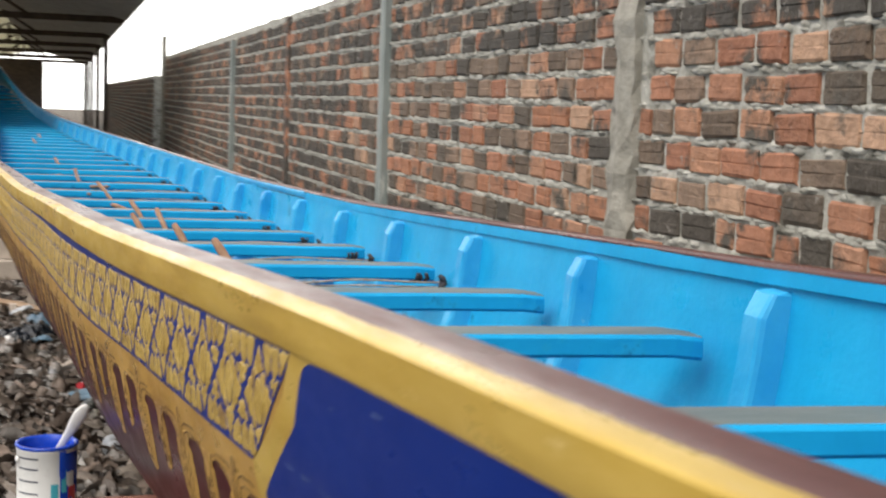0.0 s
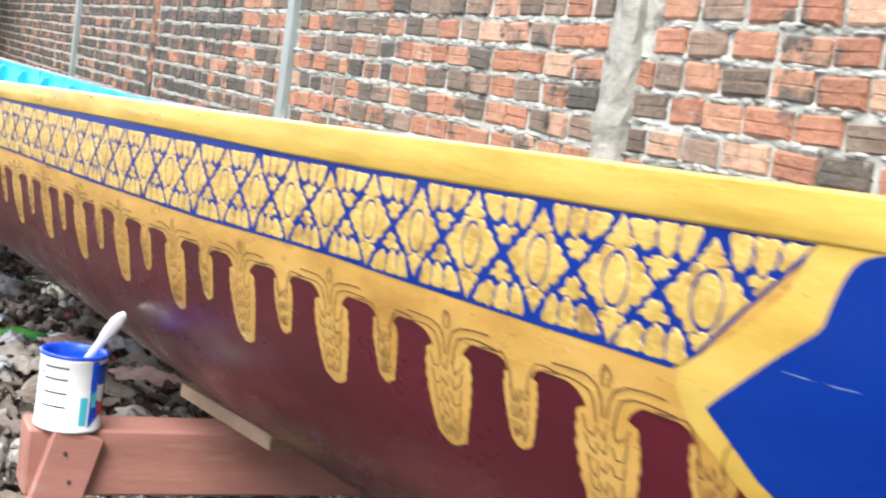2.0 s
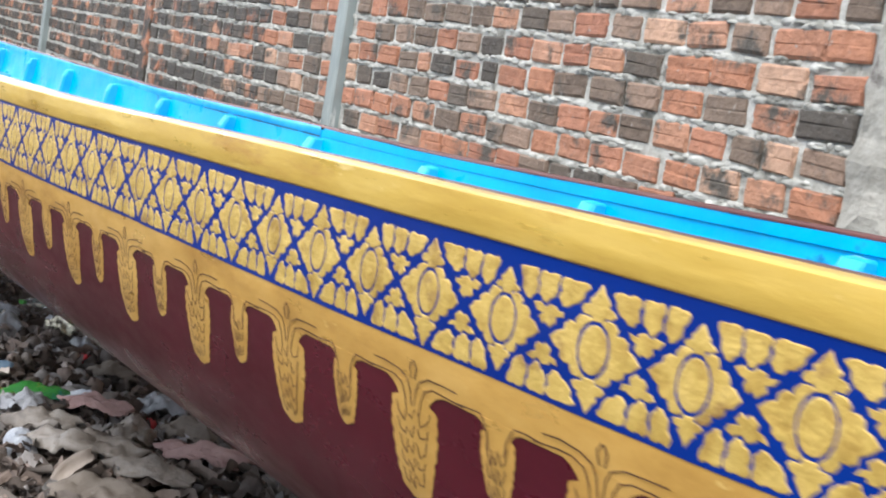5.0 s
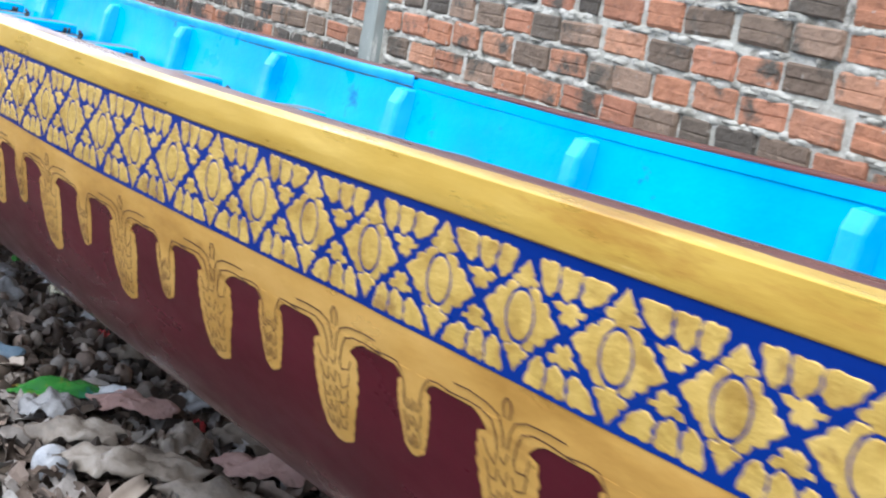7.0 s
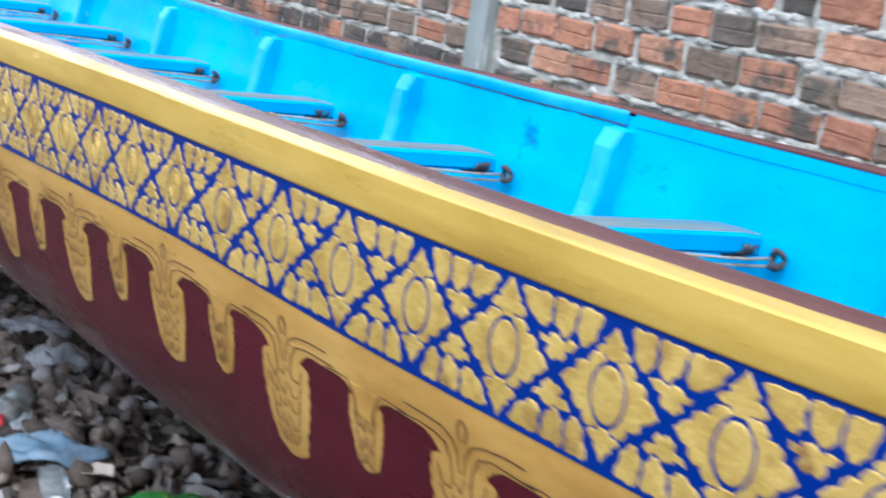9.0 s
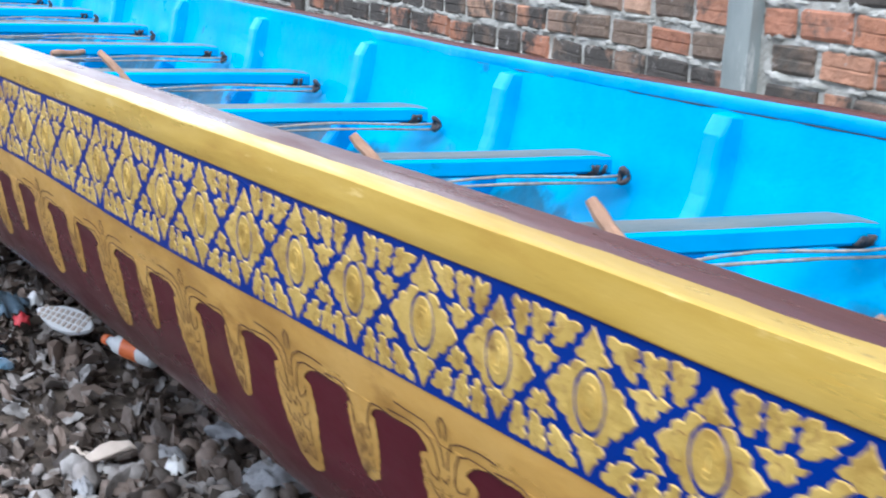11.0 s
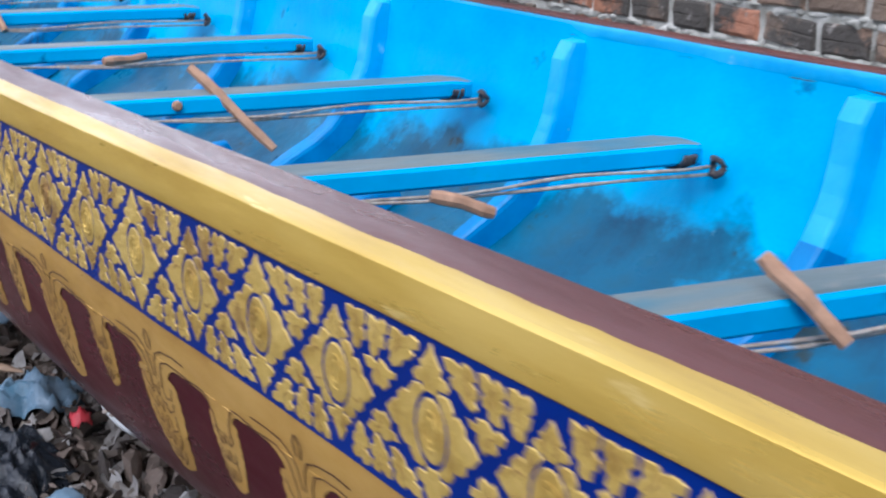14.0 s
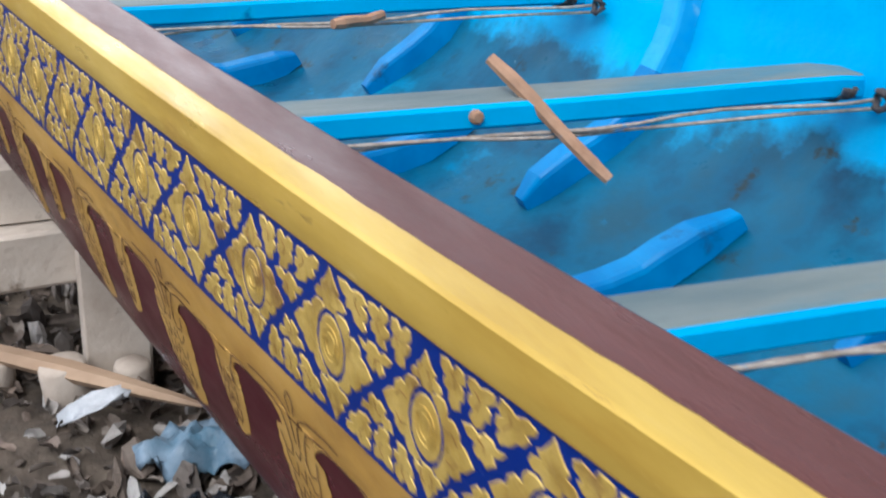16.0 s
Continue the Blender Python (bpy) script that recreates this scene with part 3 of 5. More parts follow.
for far in (False, True):
    v, f = skin(OUTER, 0.0, 0.58, 28, far)
    on_boat("outer_hull", v, f, MAROON, "dark maroon painted outer planking", True)
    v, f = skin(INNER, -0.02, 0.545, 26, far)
    ob = on_boat("inner_side", v, f, CYAN_INSIDE, "sky-blue painted inner planking, worn, dirty and painted with shade in the bilge", True)
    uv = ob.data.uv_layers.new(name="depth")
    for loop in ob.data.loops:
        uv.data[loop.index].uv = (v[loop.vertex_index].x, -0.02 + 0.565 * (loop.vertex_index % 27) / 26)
    # square gold rail along the top edge, with a flat brown cap inside it
    s = -1 if far else 1
    edge = far_y if far else near_y
    low = (lambda x: 0.004) if far else rail_foot
    high = (lambda x: 0.034 - far_drop(x)) if far else rail_top
    base = (lambda x: -far_drop(x)) if far else (lambda x: 0.0)

    def profile_run(name, prof, mat, label, ragged=(), creased=(), span=(-99, 99)):
        """A moulding along the edge: (in from the edge, share from foot 0 to top 1, extra height)."""
        v = []
        xs = [x for x in STATIONS_FINE if span[0] <= x <= span[1]]
        for x in xs:
            a, b = base(x) - low(x), high(x)
            for j, (u, k, e) in enumerate(prof):
                u += 0.0012 * noise.noise((x * 3, j * 0.3, 1.0 + s))
                if j in ragged:
                    u += 0.0030 * noise.noise((x * 11, 2.0, s)) + 0.0018 * noise.noise((x * 37, 5.0, s))
                v.append(Vector((x, edge(x) + s * u, sheer(x) + a + (b - a) * k + e + 0.0010 * noise.noise((x * 5, j * 0.2, 7.0)))))
        ob = on_boat(name, v, grid_faces(len(xs), len(prof), flip=not far), mat, label, True)
        n = len(prof)
        sharp = ob.data.attributes.new("sharp_edge", "BOOLEAN", "EDGE")
        for e in ob.data.edges:
            a, b = e.vertices
            sharp.data[e.index].value = a % n == b % n and a % n in creased
        return ob

    if far:
        rail = [(0.0440, 0.1, 0.0), (0.0440, 1.0, -0.0030), (0.0465, 1.0, 0.0), (0.0620, 1.0, 0.0010), (0.0780, 1.0, 0.0), (0.0802, 1.0, -0.0015), (0.0810, 1.0, -0.0045), (0.0810, 1.0, -0.0080)]
        profile_run("gunwale_rail", rail, BROWN, "narrow dark brown gunwale rail", (), (2, 4))
    face = [(0.001, -0.02, -0.002), (-0.0036, 0.0, 0.0), (-0.0042, 0.05, 0.0), (-0.0044, 0.5, 0.0), (-0.0038, 0.962, 0.0), (-0.0030, 0.982, 0.0), (-0.0012, 0.996, 0.0), (0.0010, 1.0, 0.0006),
            (0.0060, 1.0, 0.0012), (0.0150, 1.0, 0.0018), (0.0245, 1.0, 0.0020), (0.0262, 1.0, 0.0010), (0.0300, 1.0, -0.0020)]
    if not far:
        profile_run("gunwale_rail", face, GOLD, "gold painted square gunwale rail with worn brush marks", (9, 10, 11), (4, 7, 10))
    cap = [(0.0220, 1.0, -0.0010), (0.0300, 1.0, 0.0012), (0.0500, 1.0, 0.0010), (0.0770, 1.0, 0.0), (0.0795, 1.0, -0.0012), (0.0808, 1.0, -0.0040), (0.0808, 1.0, -0.0080)]
    if not far:
        profile_run("gunwale_cap", cap, BROWN, "worn dark brown gunwale cap", (), (3,))
    # pale blue clamp strip under the cap, inside; below, a dark seam-shadow strip
    strip = [(0.0804, 1.0, -0.0050), (0.0816, 1.0, -0.0065), (0.0818, 1.0, -0.0150), (0.0817, 1.0, -0.0315), (0.0808, 1.0, -0.0335), (0.0770, 1.0, -0.0338)]
    profile_run("clamp_strip", strip, CYAN_LIP, "pale blue strip under the gunwale", (), (), (-99, -6.13))
    flush = [(0.0800, 1.0, -0.0050), (0.0803, 1.0, -0.0180), (0.0802, 1.0, -0.0330), (0.0786, 1.0, -0.0337)]
    profile_run("top_plank", flush, CYAN, "sky-blue painted top edge of the planking", (), (2,), (-6.13, 99))
    seam = [(0.0790, 1.0, -0.0334), (0.0812, 1.0, -0.0342), (0.0800, 1.0, -0.0360)]
    profile_run("seam", seam, LASHING, "dark line drawn as the seam's shadow under the strip", (0, 1, 2), (), (-99, -6.13))

# transom ends
for x in (3.0, -33.9):
    v = [side_point(x, d) for d in (0, 0.2, 0.4, 0.6)] + [side_point(x, d, far=True) for d in (0.6, 0.4, 0.2, 0)]
    on_boat("end_board", v, [tuple(range(8))], MAROON)

RIB_X = [0.85, 0.05, -0.75, -1.57, -2.347, -3.08, -3.811, -4.59, -5.362, -6.126, -6.898, -7.679, -8.453, -9.25]
while RIB_X[-1] > -31.5:
    RIB_X.append(round(RIB_X[-1] - 0.79, 3))


def lean_x(x, y):
    """Cross members stand square to the boat, which lies slightly askew."""
    return x - 0.09 * (1.2 - y)


def build_rib(x, r):
    """A frame timber in two arms that overlap on the bottom: one from each side, with blunt rounded ends."""
    for far in (True, False):
        ds = [0.006, 0.012, 0.05, 0.12, 0.17, 0.21, 0.26, 0.31, 0.36, 0.40, 0.44, 0.475, 0.50, 0.52]
        if far:
            ds = ds[:r.choice([12, 13, 13])]
        else:
            ds[:2] = [0.045, 0.05]
        shift = 0.0 if far else 0.42
        path = [side_point(x, d, INNER, far) for d in ds]
        if not far:
            path += [side_point(x, d, INNER, True) for d in (0.535, 0.52, 0.50, 0.475, 0.44, 0.40)[:r.choice([4, 5, 6])]]
        w, end, v = 0.054 + r.uniform(-0.004, 0.008), len(path) - 1, []
        for i, p in enumerate(path):
            t = (path[min(end, i + 1)] - path[max(0, i - 1)])
            t.x = 0
            t.normalize()
            n = Vector((0, t.z, -t.y)) if far else Vector((0, -t.z, t.y))
            n = -n if n.z < -0.05 or (abs(n.z) <= 0.05 and (n.y < 0) != far) else n
            depth = (0.010, 0.036)[i] if i < 2 else 0.052 + 0.014 * min(1, max(0, (sheer(x) - p.z - 0.2) / 0.15))
            depth *= {end: 0.5, end - 1: 0.9}.get(i, 1.0)
            ww = w * (0.82 if i == 0 else {end: 0.6, end - 1: 0.95}.get(i, 1.0))
            for a, b in ((0, 0), (0, 0.80), (0.05, 0.93), (0.15, 1.0), (0.85, 1.0), (0.95, 0.93), (1, 0.80), (1, 0)):
                c = p + n * (depth * b - 0.006)
                c.x = lean_x(x, c.y) + shift - (w - ww) / 2 - a * ww
                v.append(c)
        rows = end + 1
        f = grid_faces(rows, 8, flip=far) + [tuple(range(8)), tuple(range((rows - 1) * 8, rows * 8))[::-1]]
        # low and near arms take the blue with shade mixed into it
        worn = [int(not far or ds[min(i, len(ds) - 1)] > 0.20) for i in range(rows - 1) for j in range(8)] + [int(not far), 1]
        on_boat("rib", v, f, [CYAN_LIP, RIB_SHADE_BLUE], index=worn)


r = random.Random(21)
for x in RIB_X:
    build_rib(x, r)

THWART_X = [-0.25, -1.0, -1.76, -2.515, -3.23, -4.05, -4.87, -5.68, -6.467, -7.203, -8.012, -8.769]
while THWART_X[-1] > -31.0:
    THWART_X.append(round(THWART_X[-1] - 0.79, 3))
thwart_z = curve_at([(0, 1.33), (-1.0, 1.295), (-1.76, 1.265), (-2.515, 1.23), (-3.23, 1.193), (-4.05, 1.15), (-4.87, 1.112), (-6.467, 1.046), (-7.2, 1.024), (-8.01, 1.006), (-8.77, 1.003),
                     (-12, 0.995), (-16, 1.01), (-22, 1.085), (-27, 1.23), (-31, 1.52), (-34, 1.95)])


def build_thwart(x, k, r):
    """A paddler's bench with rounded far end, worn top, a rope twisted tight under it by a toggle stick."""
    z = thwart_z(x)
    y0 = side_point(x, sheer(x) - z + 0.02, INNER).y - 0.01
    y1 = side_point(x, sheer(x) - z + 0.02, INNER, True).y - 0.035
    w, th = 0.088 + r.uniform(-0.005, 0.008), 0.040
    ys = [y0, y0 + 0.02] + [y0 + (y1 - y0) * i / 10 for i in range(1, 10)] + [y1 - 0.05, y1 - 0.02, y1 - 0.006, y1]
    v, idx = [], []
    for y in ys:
        e = max(0.0, (y - (y1 - 0.05)) / 0.05)
        ww, drop = w * (1 - 0.22 * e * e), 0.006 * e
        xr = lean_x(x, y) + 0.09 * (1.2 - y1)
        sag = 0.002 * noise.noise((y * 4, x, 1))
        for a, b in ((0, 0.2), (0.06, 0.04), (0.15, 0.0), (0.85, 0.0), (0.94, 0.04), (1, 0.2), (1, 0.85), (0.92, 1.0), (0.08, 1.0), (0, 0.85)):
            v.append((xr - (w - ww) / 2 - a * ww, y, z - drop - b * th + sag))
    f = grid_faces(len(ys), 10, closed=True)
    idx = [1 if j in (1, 2, 3) else 0 for i in range(len(ys) - 1) for j in range(10)]
    f += [tuple(range(10)), tuple(range((len(ys) - 1) * 10, len(ys) * 10))[::-1]]
    t = on_boat("thwart", v, f, [CYAN, DUSTY], "sky-blue bench with a worn grey top", False, idx + [0, 0])
    if x > -3.9 or x < -20:
        return t
    # rope from hook to hook, two strands
    xe = x + 0.012
    yh = side_point(x, sheer(x) - z + 0.05, INNER, True).y
    for s in (-1, 1):
        pts = []
        for i in range(17):
            y = y0 + 0.03 + (yh - y0 - 0.035) * i / 16
            xr = lean_x(x, y) + 0.09 * (1.2 - y1)
            m = abs(i - 6) / 6 if i < 6 else abs(i - 6) / 10
            pts.append((xr + 0.006 + s * 0.006 * math.cos(i * 1.3), y, z - 0.050 - 0.004 * math.sin(i * 0.9) + s * 0.007 * min(1, m * 2) + 0.012 * max(0, m - 0.7)))
        v, f = tube(pts, 0.0032, 6, wobble=0.15, seed=k)
        on_boat("rope", v, f, ROPE, "twisted fibre rope", True, parent=t)
    # hook and knotted lashing at the far end
    hx = lean_x(x, yh) + 0.09 * (1.2 - y1)
    pts = [(hx + 0.02 + 0.014 * math.cos(a * 0.7), yh - 0.012 - 0.012 * abs(math.sin(a * 0.7)), z - 0.04 + 0.016 * math.sin(a * 0.7)) for a in range(10)]
    v, f = tube(pts, 0.006, 6, wobble=0.3, seed=k + 50)
    on_boat("rope_knot", v, f, LASHING, "dark knotted rope end", True, parent=t)
    for j in range(3):
        c = Vector((hx - w * 0.5, y1 - 0.03 - 0.012 * j, z - th / 2))
        pts = [c + Vector(((w / 2 + 0.006) * math.cos(a * 0.524), r.uniform(-0.006, 0.006), (th / 2 + 0.006) * math.sin(a * 0.524))) for a in range(6, 13)]
        v, f = tube(pts, 0.005, 6, wobble=0.3, seed=k * 7 + j)
        on_boat("lashing", v, f, LASHING, "dark rope lashing", True, parent=t)
    if x < -11.5 and r.random() < 0.85:
        return t
    # toggle stick
    STYLES = {-6.467: ((-6.56, 0.688, 1.090), (-6.44, 0.735, 0.975)), -8.769: ((-8.883, 0.494, 1.052), (-8.743, 0.621, 0.896)), -8.012: ((-7.93, 0.545, 0.995), (-7.89, 0.633, 0.968)), -7.203: ((-7.28, 0.611, 1.071), (-7.195, 0.665, 0.985)), -9.559: ((-9.44, 0.464, 0.985), (-9.485, 0.58, 0.985)),
              -10.349: ((-10.37, 0.377, 1.047), (-10.29, 0.407, 0.957))}
    if x in STYLES:
        a, b = [Vector(p) for p in STYLES[x]]
    else:
        y = y0 + r.uniform(0.38, 0.52)
        xr = lean_x(x, y) + 0.09 * (1.2 - y1)
        if r.random() < 0.6:
            a, b = Vector((xr - 0.10, y - 0.04, z + 0.05)), Vector((xr + 0.02, y + 0.05, z - 0.10))
        else:
            a, b = Vector((xr + 0.06, y - 0.06, z - 0.05)), Vector((xr + 0.02, y + 0.09, z - 0.045))
    pts = [a.lerp(b, i / 6) + Vector((0.002 * math.sin(i * 2 + k), 0, 0.002 * math.cos(i + k))) for i in range(7)]
    v, f = tube(pts, 0.0105, 8, [0.0095, 0.012, 0.0115, 0.011, 0.0105, 0.011, 0.0095], 0.06, k)
    on_boat("toggle_stick", v, f, STICK, "bare wooden toggle stick", False, parent=t)
    if x != -8.769:
        return t
    # peg driven through the front edge
    py = 0.445
    xr = lean_x(x, py) + 0.09 * (1.2 - y1)
    v, f = tube([(xr - 0.01, py, z - 0.018), (xr + 0.008, py, z - 0.018), (xr + 0.011, py, z - 0.018)], 0.011, 10, [0.011, 0.0105, 0.007])
    on_boat("peg", v, f, STICK, "round wooden peg end", parent=t)
    return t


r = random.Random(33)
for k, x in enumerate(THWART_X):
    build_thwart(x, k, r)

# ---- painted ornament on the near side ----
# where the tall spikes of the gold pattern stand along the boat
SPIKES = [-1.95, -2.193, -2.421, -2.649, -2.886, -3.135, -3.407, -3.664, -3.920, -4.178, -4.435, -4.680, -4.926, -5.171, -5.412, -5.657, -5.890, -6.144, -6.409, -6.672, -6.928,
          -7.182, -7.445, -7.712, -7.980, -8.260, -8.538]
while SPIKES[-1] > -27:
    SPIKES.append(SPIKES[-1] - 0.262)
BAND = 0.14
EMBOSSED_FROM = -5.25


band_scale = curve_at([(3, 0.9), (-1.85, 0.92), (-2.2, 0.885), (-2.6, 0.835), (-2.9, 0.855), (-3.4, 0.865), (-4.2, 0.885), (-5.1, 0.905), (-5.55, 0.86), (-6.1, 0.92), (-6.7, 0.975), (-7.2, 0.935), (-7.45, 0.94), (-7.95, 0.90), (-8.6, 0.91), (-12, 0.95), (-34, 1.0)])


band_shift = curve_at([(3.0, 0.0), (-4.2, 0.0), (-5.2, 0.001), (-5.8, -0.002), (-6.2, 0.001), (-6.6, 0.003), (-7.2, 0.0005), (-7.7, -0.0020), (-8.2, -0.0025), (-34, -0.0025)])


def lay(polys, x0, dx, proud, base=0.0004, bevel=0.0011):
    """Flat shapes (s, d) laid on the hull's near side, raised, with sloping edges; s runs towards the stern."""
    v, f = [], []
    for poly in polys:
        o, n = len(v), len(poly)
        cs, cd = sum(p[0] for p in poly) / n, sum(p[1] for p in poly) / n
        for s, d in poly:
            v.append(side_point(x0 - s * dx, d * band_scale(x0) + band_shift(x0), OUTER, False, base))
        for s, d in poly:
            k = max(0.55, 1 - bevel / max(0.002, math.hypot(s - cs, d - cd)))
            v.append(side_point(x0 - (cs + (s - cs) * k) * dx, (cd + (d - cd) * k) * band_scale(x0) + band_shift(x0), OUTER, False, base + proud))
        f += [(o + i, o + (i + 1) % n, o + n + (i + 1) % n, o + n + i) for i in range(n)]
        f.append(tuple(range(o + n, o + 2 * n)))
    return v, f


def oval(s, d, w, h):
    return [(s + w / 2 * math.cos(2 * math.pi * i / 16), d + h / 2 * math.sin(2 * math.pi * i / 16)) for i in range(16)]


PETAL = [(0.0068, -0.0296), (0.0130, -0.0335), (0.0215, -0.0325), (0.0270, -0.0265), (0.0265, -0.0215), (0.0335, -0.0230), (0.0410, -0.0180), (0.0420, -0.0115), (0.0490, -0.0090), (0.0580, 0.0)]
PETAL += [(a, -b) for a, b in PETAL[-2::-1]] + [(0.0140, 0.0232), (0.0192, 0.0135), (0.0212, 0.0), (0.0192, -0.0135), (0.0140, -0.0232)]
CROWN = [(0.0, -0.5), (0.09, -0.33), (0.21, -0.14), (0.30, -0.06), (0.27, 0.06), (0.42, 0.12), (0.50, 0.26), (0.40, 0.37), (0.22, 0.36), (0.17, 0.50)]
CROWN += [(-a, b) for a, b in CROWN[:0:-1]]
FINGER = [(0.03, 0.10), (0.20, 0.0), (0.42, 0.05), (0.62, 0.0), (0.86, 0.02), (0.99, 0.15), (0.93, 0.36), (1.0, 0.56), (0.90, 0.80), (0.72, 0.86), (0.62, 1.0), (0.36, 0.98), (0.22, 0.84), (0.06, 0.74), (0.10, 0.46), (0.0, 0.28)]
FLAME = [(0.34, 1.0), (0.14, 0.90), (0.22, 0.72), (0.02, 0.62), (0.02, 0.44), (0.18, 0.38), (0.02, 0.24), (0.10, 0.05), (0.34, 0.0), (0.50, 0.12), (0.70, 0.0), (0.96, 0.06), (1.0, 0.28), (0.82, 0.40), (0.98, 0.52), (0.94, 0.72), (0.74, 0.72), (0.68, 0.94)]
HAND = [(0.0, 0.12), (0.22, 0.02), (0.34, 0.16), (0.52, 0.0), (0.72, 0.10), (0.78, 0.26), (1.0, 0.22), (0.98, 0.50), (0.76, 0.52), (0.86, 0.80), (0.60, 1.0), (0.44, 0.78), (0.28, 0.86), (0.14, 0.62), (0.26, 0.42), (0.06, 0.36)]


def spread(outline, quad, r, wild=0.03):
    """An outline in the unit square spread over a four-sided field, a little uneven."""
    (a, b), (c, d), (e, f), (g, h) = quad
    out = []
    for u, v in outline:
        u, v = u + r.uniform(-wild, wild), v + r.uniform(-wild, wild)
        out.append(((a * (1 - u) + c * u) * (1 - v) + (g * (1 - u) + e * u) * v, (b * (1 - u) + d * u) * (1 - v) + (h * (1 - u) + f * u) * v))
    return out


def flower(r, fat, tall):
    """Oval heart with lobed side petals and a crown above and below; d from the top of the band."""
    j = lambda: r.uniform(-0.0007, 0.0007)
    out = [oval(0, 0.0705, 0.0365, 0.0515)]
    top, foot = (0.004, 0.137) if tall else (0.012, 0.130)
    wide, k = (0.046, 1.0) if tall else (0.038, 0.94)
    mid, tail = (top + 0.0415) / 2, (foot + 0.0995) / 2
    out.append([(a * wide + j(), mid + b * (0.0415 - top) + j()) for a, b in CROWN])
    out.append([(-a * wide * 0.94 + j(), tail - b * (foot - 0.0995) + j()) for a, b in CROWN])
    for s in (-1, 1):
        out.append([(s * a * (1 if a < 0.022 else k) + j(), 0.0705 + b * 0.98 + j()) for a, b in PETAL][::s])
    return out


def leaves(r, fat):
    """Three slanting leaves above and below, and a small hand-shaped one beside the heart, on either side of the wide flower."""
    out = []
    top = [0.0140, 0.0440, 0.0755, 0.1175]
    low = [0.0225, 0.0450, 0.0700, 0.1000]
    depth = [0.0400, 0.0395, 0.0380, 0.0350]
    gap = 0.0003 if fat else 0.0006
    for s in (-1, 1):
        for flip in (False, True):
            polys = []
            for i in range(3):
                quad = [(top[i] + gap, 0.0050), (top[i + 1] - gap, 0.0050 + 0.0010 * i), (low[i + 1] - gap, depth[i + 1]), (low[i] + gap, depth[i])]
                polys.append(spread(FINGER if fat else FLAME, quad, r, 0.025 if fat else 0.045))
            polys.append(spread(HAND, [(0.0405, 0.0385), (0.0880, 0.0370), (0.0790, 0.0600), (0.0500, 0.0670)], r, 0.04))
            for p in polys:
                p = [(s * a, 0.1410 - b if flip else b) for a, b in p]
                out.append(p[::-1] if (s < 0) != flip else p)
    return out


def creases(r):
    """Curled dark inner lines drawn over the embossed leaves and petals."""
    out = []
    for s in (-1, 1):
        for flip in (False, True):
            lines = [[(0.0300, 0.013), (0.0345, 0.017), (0.0325, 0.024)], [(0.0560, 0.012), (0.0615, 0.017), (0.0575, 0.025)], [(0.0880, 0.012), (0.0900, 0.018), (0.0820, 0.025)], [(0.0570, 0.047), (0.0635, 0.049), (0.0640, 0.055)],
                     [(0.0240, 0.060), (0.0310, 0.058), (0.0370, 0.064)], [(0.0030, 0.024), (0.0075, 0.031), (0.0050, 0.036)]]
            for line in lines:
                j, q = r.uniform(-0.0015, 0.0015), r.uniform(-0.0015, 0.0015)
                out += stroke([(s * (a + j), 0.1410 - b + q if flip else b + q) for a, b in line], 0.0011)
    return out


def cut(poly, keep):
    """The part of a shape on the positive side of the line keep(s, d) = 0."""
    out = []
    for a, b in zip(poly, poly[1:] + poly[:1]):
        ka, kb = keep(a), keep(b)
        if ka >= 0:
            out.append(a)
        if (ka >= 0) != (kb >= 0):
            t = ka / (ka - kb)
            out.append((a[0] + (b[0] - a[0]) * t, a[1] + (b[1] - a[1]) * t))
    return out


def stroke(pts, w=0.0020):
    out = []
    for (a, b), (c, d) in zip(pts, pts[1:]):
        n = math.hypot(c - a, d - b) or 1
        px, py = -(d - b) / n * w / 2, (c - a) / n * w / 2
        out.append([(a + px, b + py), (c + px, d + py), (c - px, d - py), (a - px, b - py)])
    return out


def rings(fat):
    """Inner lines of the embossed oval, as thin raised hoops."""
    out = []
    for k in (0.62, 0.34):
        for i in range(16):
            a, b = 2 * math.pi * i / 16, 2 * math.pi * (i + 1) / 16
            q = [(0.0165 * kk * math.cos(t), 0.0705 + 0.0215 * kk * math.sin(t)) for kk, t in ((k, a), (k, b), (k + 0.16, b), (k + 0.16, a))]
            out.append(q)
    return out


def strip_on_hull(name, x_a, x_b, d_top, d_bot, mat, label, proud, step=0.05, rows=6):
    n = max(2, int(abs(x_a - x_b) / step))
    xs = [x_a + (x_b - x_a) * i / n for i in range(n + 1)]
    v = []
    for x in xs:
        a, b = d_top(x), d_bot(x)
        v += [side_point(x, a + (b - a) * j / rows, OUTER, False, proud) for j in range(rows + 1)]
    return on_boat(name, v, grid_faces(len(xs), rows + 1), mat, label, True)


wob = lambda x, k: 0.0012 * noise.noise((x * 9, k, 0.5))
END_TOP, END_FOOT = -1.712, -1.852
strip_on_hull("gold_ground", -1.60, -27.2, lambda x: rail_foot(x) - 0.001, lambda x: (0.190 + wob(x, 3)) * band_scale(x) + band_shift(x), GOLD_SKIRT, "plain gold painted border", 0.0006, rows=8)
strip_on_hull("navy_band", END_TOP, -27.0, lambda x: rail_foot(x) - 0.001 if x < END_TOP - 0.01 else 0.0,
              lambda x: (BAND + wob(x, 2)) * band_scale(x) + band_shift(x) if x < END_FOOT else max(0.004, 0.129 * (END_TOP - x) / (END_TOP - END_FOOT)), NAVY, "deep blue painted band", 0.0014, step=0.03)

